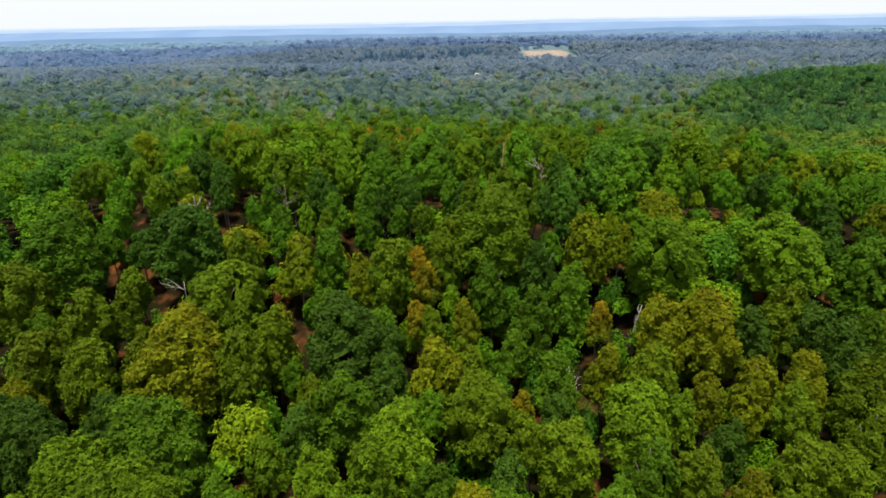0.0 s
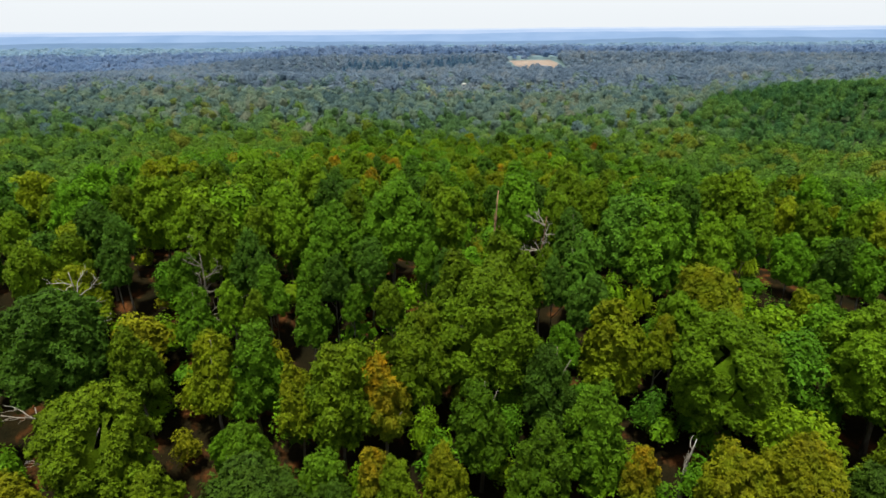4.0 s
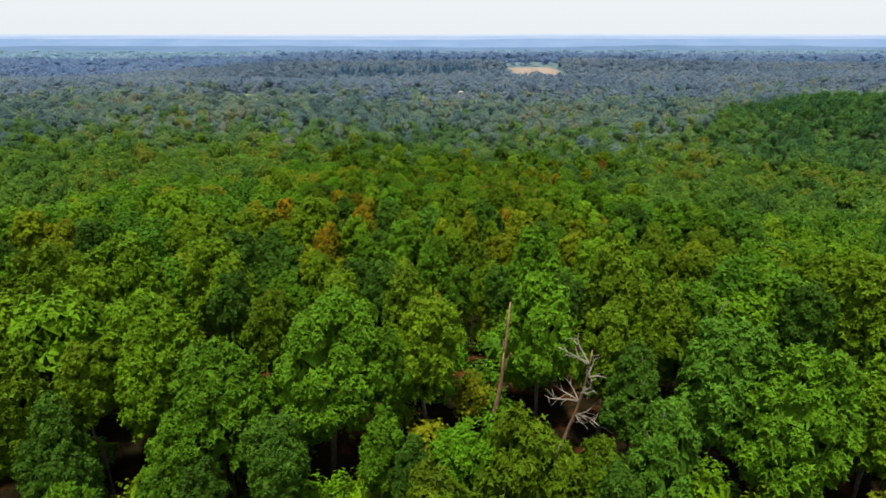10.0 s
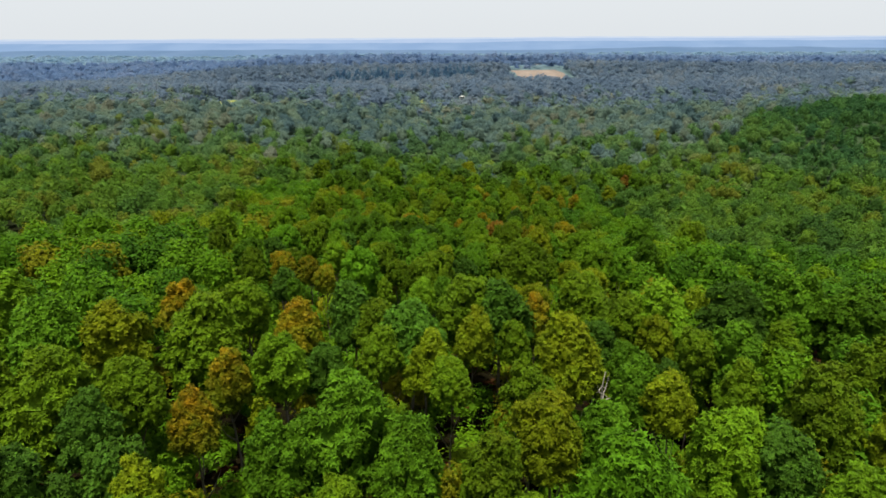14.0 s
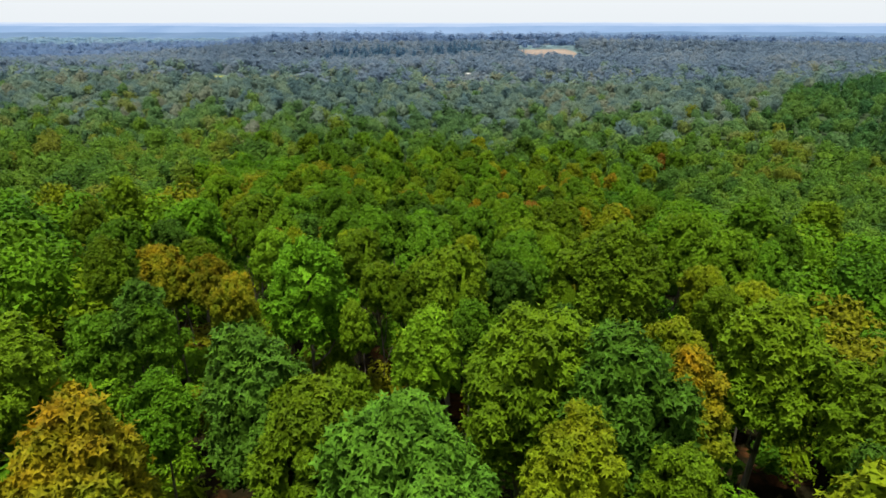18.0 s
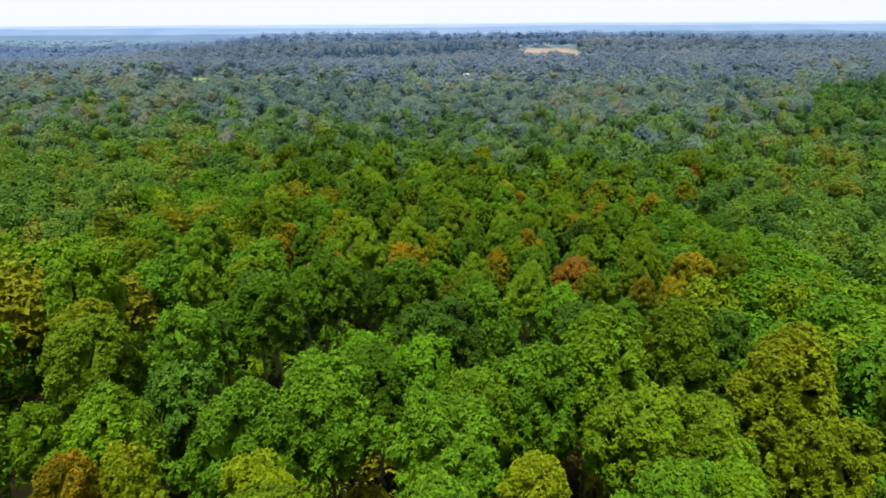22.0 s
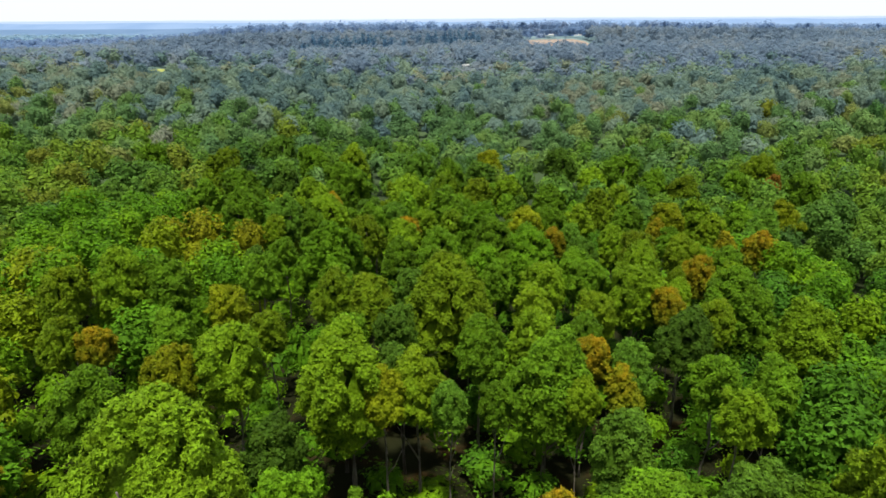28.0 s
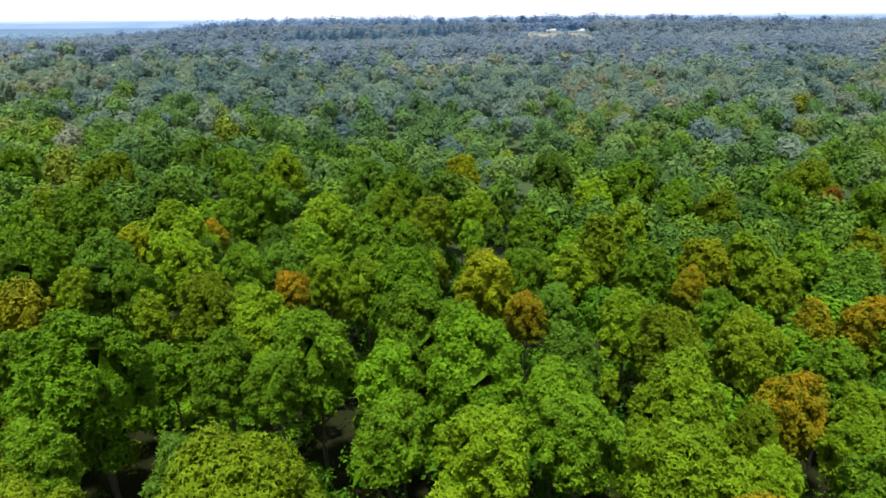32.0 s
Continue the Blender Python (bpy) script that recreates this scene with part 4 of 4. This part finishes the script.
plant("oak", 46.9, 310.9, 15.6, 4.6, "yellow")
plant("oak", 52.4, 311.1, 16.1, 5.1, "bright")
plant("oak", 1.0, 311.1, 15.1, 4.1, "green")
plant("oak", -20.4, 312.1, 13.8, 2.8, "yellow")
plant("oak", 61.4, 314.4, 15.4, 4.4, "green")
plant("oak", -16.0, 315.8, 17.3, 6.3, "bright")
plant("oak", -36.2, 316.3, 15.3, 4.3, "green")
plant("oak", 36.7, 317.8, 16.6, 5.6, "olive")
plant("oak", -13.3, 317.8, 13.5, 2.5, "orange")
plant("oak", -29.8, 319.6, 17.6, 6.6, "green")
plant("oak", 1.0, 319.9, 17.7, 6.7, "bright")
plant("oak", 73.9, 320.5, 15.2, 4.2, "yellow")
plant("oak", -37.6, 325.0, 15.3, 4.3, "olive")
plant("oak", 28.4, 325.3, 16.0, 5.0, "green")
plant("oak", -24.6, 328.7, 16.1, 5.1, "deep")
plant("oak", 13.9, 329.9, 16.2, 5.2, "olive")
plant("oak", 44.3, 331.9, 15.8, 4.8, "olive")
plant("oak", 6.9, 333.5, 17.0, 6.0, "bright")
plant("oak", 21.9, 335.5, 16.0, 5.0, "bright")
plant("oak", -14.0, 336.8, 17.8, 6.8, "green")
plant("oak", 61.1, 339.8, 17.5, 6.5, "olive")
plant("oak", 77.1, 347.7, 17.3, 6.3, "green")
plant("oak", 57.5, 347.8, 16.6, 5.6, "green")
plant("oak", 43.2, 347.9, 16.6, 5.6, "bright")
plant("oak", 95.1, 349.6, 17.5, 6.5, "green")
plant("oak", 15.7, 349.9, 16.7, 5.7, "deep")
plant("oak", 9.5, 350.3, 17.4, 6.4, "green")
plant("oak", 0.9, 353.4, 17.6, 6.6, "blue")
plant("oak", -45.1, 353.7, 16.8, 5.8, "olive")
plant("oak", 89.9, 353.8, 14.7, 3.7, "red")
plant("oak", -63.6, 354.9, 17.6, 6.6, "green")
plant("oak", 52.5, 358.1, 18.5, 7.7, "green")
plant("oak", -15.6, 360.8, 18.0, 7.0, "olive")
plant("oak", -25.3, 363.0, 17.3, 6.3, "green")
plant("oak", 92.9, 365.1, 18.4, 7.4, "olive")
plant("oak", 20.7, 370.0, 16.0, 5.0, "yellow")
plant("oak", 40.3, 370.4, 17.7, 6.7, "deep")
plant("oak", -37.4, 374.0, 17.8, 6.8, "deep")

plant("oak", 55, 485, 15, 4.0, "red")


# ---- dead trees and broken snags ----
def crooked(rng, start, heading, length, steps, wander, lift):
    """A crooked line of points for a dead branch."""
    pts, p, d = [Vector(start)], Vector(start), Vector(heading).normalized()
    for _ in range(steps):
        d = (d + Vector(rng.normal(size=3) * wander) + Vector((0, 0, lift))).normalized()
        p = p + d * length / steps
        pts.append(p.copy())
    return pts


def dead_tree(x, y, height, seed, label, lean=(0.0, 0.0), limbs=7, wood=DEADWOOD, boughs=None):
    """A leafless tree: a bent trunk, crooked limbs and fine twigs."""
    rng = np.random.RandomState(seed)
    boughs = boughs or wood
    root = new("dead_tree")
    root.matrix_basis = Matrix.Translation((x, y, float(land(x, y)) - 0.1))
    trunk = crooked(rng, (0, 0, -0.2), (lean[0], lean[1], 1), height * 0.86, 8, 0.06, 0.06)
    part("trunk", limb_mesh("trunk", trunk, 0.015 * height, 0.035, wood, 8), root)
    for k in range(limbs + 3):
        j = 3 + k % 5
        a = k * 2.4 + rng.uniform(0, 0.9)
        length = height * rng.uniform(0.16, 0.34) * (1.2 - 0.07 * j)
        pts = crooked(rng, trunk[j], (math.cos(a), math.sin(a), rng.uniform(-0.1, 0.7)), length, 6, 0.24, 0.06)
        limb = part("limb", limb_mesh("limb", pts, 0.065, 0.02, boughs, 6), root)
        for i in (2, 3, 4, 5):
            b = a + rng.uniform(-1.3, 1.3)
            tw = crooked(rng, pts[i], (math.cos(b), math.sin(b), rng.uniform(-0.3, 1)), length * rng.uniform(0.25, 0.5), 4, 0.3, 0.03)
            part("twig", limb_mesh("twig", tw, 0.03, 0.01, boughs, 4), limb)
    return tagged(root, label, "dead tree", "dead trees among the living ones")


def broken_snag(x, y, height, seed, label, lean=(0.0, 0.0), wood=RUSTWOOD):
    """A snapped trunk with a splintered top and a few stubs."""
    rng = np.random.RandomState(seed)
    root = new("broken_snag")
    root.matrix_basis = Matrix.Translation((x, y, float(land(x, y)) - 0.1))
    trunk = crooked(rng, (0, 0, -0.2), (lean[0], lean[1], 1), height, 6, 0.05, 0.03)
    part("trunk", limb_mesh("trunk", trunk, 0.26, 0.05, wood, 8), root)
    for k in range(5):
        a = k * 1.26
        r = 0.09
        part("splinter", limb_mesh("splinter", [trunk[4] + Vector((math.cos(a) * r, math.sin(a) * r, -0.3)), trunk[4] + Vector((math.cos(a) * r * 2.0, math.sin(a) * r * 2.0, rng.uniform(0.5, 1.3)))], 0.06, 0.01, wood, 4), root)
    for k in range(4):
        a = rng.uniform(0, 6.28)
        pts = crooked(rng, trunk[2 + k], (math.cos(a), math.sin(a), 0.4), rng.uniform(1.2, 2.6), 4, 0.3, 0.1)
        part("stub", limb_mesh("stub", pts, 0.07, 0.015, wood, 5), root)
    return tagged(root, label, "dead tree", "dead trees among the living ones")


dead_tree(-27.8, 94.0, 12.5, 1, "bleached leafless dead tree with long crooked limbs")
dead_tree(14.4, 101.0, 12.5, 2, "bare dead tree with a brown trunk and pale tangled limbs", (0.12, 0.0), 13, RUSTWOOD, DEADWOOD)
dead_tree(-35.9, 73.4, 13.0, 3, "pale dead tree with a forked twisting top", (0.05, -0.05), 8)
dead_tree(-4.0, 82.9, 9.5, 4, "small grey dead tree half fallen over", (0.5, -0.1), 8)
dead_tree(14.4, 63.7, 8.0, 5, "small grey bushy dead tree above reddish litter", (0.1, 0.0), 10)
dead_tree(20.1, 143.2, 13.5, 6, "thin pale dead tree among yellowing crowns", (0.0, 0.0), 6)
dead_tree(-39.1, 87.2, 15.0, 7, "grey dead tree with thin bare branches", (0.0, 0.0), 8)
dead_tree(-25.6, 88.9, 15.0, 8, "brownish dead tree with fine bare twigs", (0.05, 0.0), 8, BARK)
broken_snag(8.2, 102.2, 13.2, 9, "snapped reddish-brown trunk leaning with a splintered top", (0.17, 0.0))
broken_snag(-20.3, 259.2, 11.5, 10, "pale standing trunk without a crown", (0.04, 0.0), DEADWOOD)
broken_snag(-30.9, 82.5, 6.5, 11, "short broken reddish trunk among young trees", (-0.2, 0.0))
broken_snag(24.9, 72.3, 8.0, 12, "grey broken trunk beside a yellowing tree", (0.05, 0.0), DEADWOOD)
# room in front of them
PLANTED += [(-27.8, 92, 4.5), (15.2, 99, 4.5), (8.2, 99.5, 4.5), (-35.6, 71.5, 4), (-34.2, 68.5, 4), (-4, 81, 4), (14.4, 61.5, 4), (-20.3, 257, 4), (20.1, 141, 4)]


# ---- far houses on the ridge and the white shed in the clearing ----
def box(w, d, h, z=0.0):
    bm = bmesh.new()
    bmesh.ops.create_cube(bm, size=1)
    bmesh.ops.scale(bm, vec=(w, d, h), verts=bm.verts)
    bmesh.ops.translate(bm, vec=(0, 0, z + h / 2), verts=bm.verts)
    return bm


def solid(name, bm, mat):
    me = bpy.data.meshes.new(name)
    bm.to_mesh(me)
    bm.free()
    me.materials.append(mat)
    return me


def gable(w, d, rise, z):
    bm = bmesh.new()
    x, y = w / 2 + 0.4, d / 2 + 0.4
    v = [bm.verts.new(p) for p in ((-x, -y, z), (x, -y, z), (x, y, z), (-x, y, z), (-x, 0, z + rise), (x, 0, z + rise))]
    for f in ((0, 1, 5, 4), (2, 3, 4, 5), (0, 4, 3), (1, 2, 5), (3, 2, 1, 0)):
        bm.faces.new([v[k] for k in f])
    return bm


def house(name, x, y, w, d, h, turn, label):
    root = new(name)
    root.matrix_basis = pose(x, y, float(land(x, y)), 0, 0, turn)
    part("wall", solid("wall", box(w, d, h + 1.0, -1.0), WHITEWASH), root)
    part("roof", solid("roof", gable(w, d, h * 0.5, h), TIN), root)
    for k in (-0.3, 0.3):
        win = part("window", solid("window", box(1.1, 0.1, 1.3), GLASS), root)
        win.location = (w * k, -d / 2 - 0.02, h * 0.45)
    door = part("door", solid("door", box(1.0, 0.1, 2.05), GLASS), root)
    door.location = (0, -d / 2 - 0.02, 0)
    return tagged(root, label, "house", "buildings among the far woods")


house("farmhouse", 180, 1140, 14, 9, 4.5, 12, "white farmhouse with a pale roof on the far ridge")
house("farmhouse", 226, 1148, 10, 8, 4.5, -8, "white farmhouse with a pale roof on the far ridge")
house("farmhouse", 290, 1152, 11, 8, 4.5, 20, "white farmhouse with a pale roof on the far ridge")
house("barn", 30, 668, 4.5, 4, 2.0, 5, "small white barn in a clearing beyond the valley")

# the patterns themselves stand among the trees too
for j, (kind, pats) in enumerate(PATTERNS.items()):
    for i, pat in enumerate(pats):
        x, y = -70 + 18 * i + 7 * j, 6 - 12 * j
        pat.matrix_basis = Matrix.Translation((x, y, float(land(x, y)) - 0.1))
        for ch in pat.children:
            if ch.name.startswith("crown"):
                ch.color = (*TONES["green"][0], 0)
        tagged(pat, TONES["green"][1], "tree", "trees on the wooded hillside")
        PLANTED.append((x, y, 3.5))


def scatter(seed, spots, radii, heights, patterns, tones):
    """Joined woods: for each spot one of the patterns, turned and sized."""
    rng = np.random.RandomState(seed)
    verts, faces, tone, base = [], [], [], 0
    pick = rng.randint(0, len(patterns), len(spots))
    for j, (pv, pf) in enumerate(patterns):
        idx = np.nonzero(pick == j)[0]
        if not len(idx):
            continue
        a = rng.uniform(0, 6.28, len(idx))[:, None]
        s, h = (radii[idx] / 3.5)[:, None], (heights[idx] / 14)[:, None]
        x, y = spots[idx, 0][:, None], spots[idx, 1][:, None]
        X = (pv[None, :, 0] * np.cos(a) - pv[None, :, 1] * np.sin(a)) * s + x
        Y = (pv[None, :, 0] * np.sin(a) + pv[None, :, 1] * np.cos(a)) * s + y
        Z = (14 - (14 - pv[None, :, 2]) * np.clip(1.05 * s / h, 0.5, 1.12)) * h + land(x, y) - 0.2
        verts.append(np.stack([X, Y, Z], -1).reshape(-1, 3))
        faces.append((pf[None] + (np.arange(len(idx)) * len(pv))[:, None, None]).reshape(-1, 3) + base)
        tone.append(np.repeat(tones[idx], len(pv)))
        base += len(idx) * len(pv)
    return np.concatenate(verts), np.concatenate(faces), np.concatenate(tone)


def spots_in(seed, x0, x1, y0, y1, step, keep):
    rng = np.random.RandomState(seed)
    gx, gy = np.meshgrid(np.arange(x0, x1, step), np.arange(y0, y1, step))
    p = np.stack([gx.reshape(-1), gy.reshape(-1)], 1).astype(float)
    p += rng.uniform(-0.42, 0.42, p.shape) * step
    return p[keep(p[:, 0], p[:, 1])]


def woods(name, seed, spots, patterns, mat, label, r_range, h_range):
    rng = np.random.RandomState(seed)
    n = len(spots)
    v, f, tone = scatter(seed + 1, spots, rng.uniform(*r_range, n), rng.uniform(*h_range, n), patterns, np.clip(rng.beta(1.2, 1.5, n) + 0.16 * np.sin(spots[:, 0] / 47 + spots[:, 1] / 90) + 0.12 * np.sin(spots[:, 0] / 19 - spots[:, 1] / 31), 0, 0.97))
    return tagged(new(name, leaf_mesh(name, v, f, mat, tone)), label, "woods", kind="stuff")


def clear_of_planted(p, gap):
    q = np.array(PLANTED)
    d = np.hypot(p[:, None, 0] - q[None, :, 0], p[:, None, 1] - q[None, :, 1])
    return p[(d > gap + 0.55 * q[None, :, 2]).all(1)]


def open_ground(x, y):
    """The pasture, the small meadows and the clearings round the far houses."""
    field = (abs(x - 134) < 36) & (y > 782) & (y < 928)
    meadows = ((x + 150) / 10) ** 2 + ((y - 590) / 62) ** 2 < 1
    meadows |= ((x + 176) / 13) ** 2 + ((y - 590) / 62) ** 2 < 1
    meadows |= ((x + 12) / 6) ** 2 + ((y - 640) / 34) ** 2 < 1
    yard = ((x - 30) / 7) ** 2 + ((y - 640) / 42) ** 2 < 1
    houses = (np.minimum(np.minimum(abs(x - 180), abs(x - 226)), abs(x - 290)) < 12) & (y > 1105) & (y < 1165)
    return field | meadows | yard | houses


HIGH = [crown(40 + s, "dome", 40, 1600, 0.38, 1, 0) for s in range(4)]
YOUNG = [crown(50 + s, "slender", 26, 860, 0.35, 1, 0) for s in range(3)]
FULL = [crown(54 + s, "dome", 34, 1050, 0.42, 1, 0) for s in range(5)]
MEDIUM = [crown(60 + s, "dome", 24, 760, 0.47, 1, 0) for s in range(6)] + [crown(70, "pine", 18, 520, 0.48, 1, 0)]
PINES = [crown(74 + s, "pine", 18, 460, 0.52, 1, 0) for s in range(4)]
LOW = [crown(80 + s, "dome", 9, 110, 0.95, 1, 0) for s in range(5)] + [crown(90 + s, "pine", 8, 90, 0.85, 1, 0) for s in range(2)]
LUMP = [crown(100 + s, "dome", 5, 45, 1.2, 1, 0) for s in range(4)] + [crown(110 + s, "pine", 5, 36, 1.0, 1, 0) for s in range(2)]


def flank(y):
    """Half the width of the strip whose trees are seen from near."""
    return 52 + 0.36 * np.maximum(y, 0)


def pine_hill(x, y):
    edge = 1 + 0.12 * np.sin(x / 9) * np.sin(y / 11) + 0.1 * np.sin(x / 23 + y / 17)
    return ((x - 322) / 150) ** 2 + ((y - 405) / 125) ** 2 < edge


near = np.concatenate([
    clear_of_planted(spots_in(1, -150, 160, 4, 182, 5.2, lambda x, y: abs(x - 5) < flank(y)), 1.0),
    clear_of_planted(spots_in(34, -180, 190, 184, 346, 6.3, lambda x, y: abs(x - 5) < flank(y)), 1.3),
])
q = np.array(PLANTED)
reach = np.hypot(near[:, None, 0] - q[None, :, 0], near[:, None, 1] - q[None, :, 1])
close = ((reach < 12).sum(1) >= 3) & ((reach - 0.6 * q[None, :, 2]).min(1) < 2.6)
inner = (abs(near[:, 0] - 5) < 38) & ~close
flanks = ~inner & ~close & (abs(near[:, 0] - 5) < 66) & (near[:, 1] > 130) & (near[:, 1] < 325)
outer = ~inner & ~close & ~flanks
BUSH = [crown(30 + s, "oak", 14, 240, 0.38, 1, 0) for s in range(4)]
low = spots_in(10, -60, 62, 20, 330, 4.6, lambda x, y: (abs(x - 2) < 30 + 0.12 * y) & ((y > 112) | (np.sin(x / 5.3 + 1) + np.sin(y / 6.1 + x / 9) > -0.35)))
woods("undergrowth", 30, low, BUSH, WOODS_NEAR, "low green undergrowth of bushes and saplings below the crowns", (1.8, 3.0), (3.4, 7.0))
def fill_trees(seed, spots, radii, heights, tones):
    """Trees of the canopy between the large ones."""
    rng = np.random.RandomState(seed)
    for x, y in spots:
        plant("fill", float(x), float(y), rng.uniform(*heights), rng.uniform(*radii), tones[rng.randint(len(tones))], rng.randint(4))


middle = inner & (abs(near[:, 0] - 5) < 24)
fill_trees(28, near[middle], (2.2, 3.3), (9.5, 13.5), ("green", "deep", "green", "olive", "deep", "vivid"))
woods("woods_flanking_the_slope", 26, near[flanks | (inner & ~middle)], HIGH, WOODS_NEAR, "fresh green broadleaf woods flanking the slope", (2.8, 4.2), (10, 15))
crest = outer & (near[:, 1] < 130) & (near[:, 1] > 34) & (abs(near[:, 0] - 5) < 64)
outer &= ~crest
fill_trees(25, near[crest], (2.5, 3.9), (10.5, 15.5), ("green", "deep", "olive", "green", "vivid", "yellow"))
woods("understorey", 17, near[close], YOUNG, WOODS_NEAR, "young understorey trees between the larger crowns", (1.7, 2.6), (5.5, 9.5))
woods("woods_round_the_slope", 18, near[outer & (near[:, 1] >= 130) & (near[:, 1] < 235)], FULL, WOODS_NEAR, "green broadleaf woods round the slope", (2.7, 4.0), (10.5, 16))
woods("woods_beside_the_crest", 25, near[outer & (near[:, 1] < 130)], HIGH, WOODS_NEAR, "green broadleaf woods beside the crest", (2.4, 3.8), (10, 15))
woods("woods_down_the_slope", 22, near[outer & (near[:, 1] >= 235)], FULL, WOODS_VALLEY, "light green woods lower down the slope", (2.9, 4.3), (10.5, 16.5))
beside = spots_in(3, -300, 300, -60, 344, 8.0, lambda x, y: (abs(x - 5) >= flank(y)) & (abs(x) < 0.82 * y + 16) & ~pine_hill(x, y) | (y < 0) & (abs(x) < 60))
woods("woods_beside_the_slope", 13, beside[beside[:, 1] < 200], FULL, WOODS_NEAR, "green woods on the flanks of the slope", (3.6, 5.4), (12, 18))
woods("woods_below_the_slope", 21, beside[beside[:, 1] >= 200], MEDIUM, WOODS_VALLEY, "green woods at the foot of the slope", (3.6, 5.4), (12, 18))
hill = spots_in(7, 140, 480, 260, 560, 7.0, lambda x, y: pine_hill(x, y) & (abs(x) < 0.82 * y))
woods("pine_hill", 19, hill, PINES[:2] + MEDIUM[:4], WOODS_PINE, "dark green pines and oaks crowding a rounded hill", (3.0, 4.6), (11, 18))


def past(p, y, spread, seed):
    """Which spots lie past y, with a ragged border."""
    return p[:, 1] + np.random.RandomState(seed).normal(size=len(p)) * spread > y


mid = spots_in(2, -440, 440, 342, 545, 7.8, lambda x, y: (abs(x - 5) < 0.82 * y) & ~pine_hill(x, y))
mid = clear_of_planted(mid, 3.0)
upper, dale = past(mid, 458, 28, 31), past(mid, 395, 24, 33)
# Bands by distance, each with more haze in its leaf colour than the last.
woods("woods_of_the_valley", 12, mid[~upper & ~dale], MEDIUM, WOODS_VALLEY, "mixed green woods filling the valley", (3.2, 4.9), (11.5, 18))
woods("woods_of_the_dale", 27, mid[~upper & dale], MEDIUM, WOODS_DALE_HAZED, "green woods in the hollow of the valley, softened by painted haze", (3.2, 4.9), (11.5, 18))
woods("woods_past_the_valley", 20, mid[upper], MEDIUM, WOODS_MID_HAZED, "green woods rising past the valley, greyed by painted haze", (3.8, 5.5), (12, 18))
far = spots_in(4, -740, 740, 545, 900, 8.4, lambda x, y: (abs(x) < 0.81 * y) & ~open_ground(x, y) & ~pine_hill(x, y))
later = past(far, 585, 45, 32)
woods("woods_across_the_valley", 14, far[later], LOW, WOODS_FAR_HAZED, "woods across the valley, grey-blue haze painted into the green", (4.6, 6.6), (12.5, 17.5))
woods("woods_on_the_far_slope", 23, far[~later], LOW, WOODS_MID_HAZED, "green woods on the far slope, dulled by painted haze", (4.4, 6.4), (12.5, 17.5))
# The stand's dark blue is hazy shadow painted into the needles.
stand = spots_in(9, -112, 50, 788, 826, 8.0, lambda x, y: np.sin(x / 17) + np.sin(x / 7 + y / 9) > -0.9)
woods("pine_stand", 29, stand, PINES, WOODS_STAND_HAZED, "pines in a stand across the valley, coloured with dark blue haze", (3.6, 5.0), (17, 22))
around = spots_in(8, -330, 330, -150, 344, 11.0, lambda x, y: (abs(x) >= 0.82 * y + 16) & ~((y < 0) & (y > -60) & (abs(x) < 60)))
woods("woods_all_round", 24, around, LUMP, WOODS_NEAR, "green woods continuing on all sides", (4.8, 7.0), (12, 17))
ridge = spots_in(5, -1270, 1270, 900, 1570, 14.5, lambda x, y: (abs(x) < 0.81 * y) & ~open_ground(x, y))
woods("woods_on_the_ridge", 15, ridge, LUMP, WOODS_RIDGE_HAZED, "woods on the far ridge, blue haze painted into the green", (6.5, 11), (10, 23))
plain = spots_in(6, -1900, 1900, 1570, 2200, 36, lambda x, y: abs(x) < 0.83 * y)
woods("woods_of_the_plain", 16, plain, LUMP, WOODS_PLAIN_HAZED, "woods on the distant plain, coloured with blue haze", (15, 21), (12, 19))

tagged(rough_grid("pasture", np.linspace(107, 168, 16), np.linspace(826, 923, 20), STRAW, 0.4), "small pale dry pasture cleared among the woods", "field", kind="structure")
for x, y in ((-150, 590), (-176, 590), (-12, 640)):
    tagged(rough_grid("meadow", np.linspace(x - 6, x + 6, 6), np.linspace(y - 30, y + 34, 16), MEADOW, 0.4), "narrow yellow-green meadow in a forest clearing", "field", kind="structure")
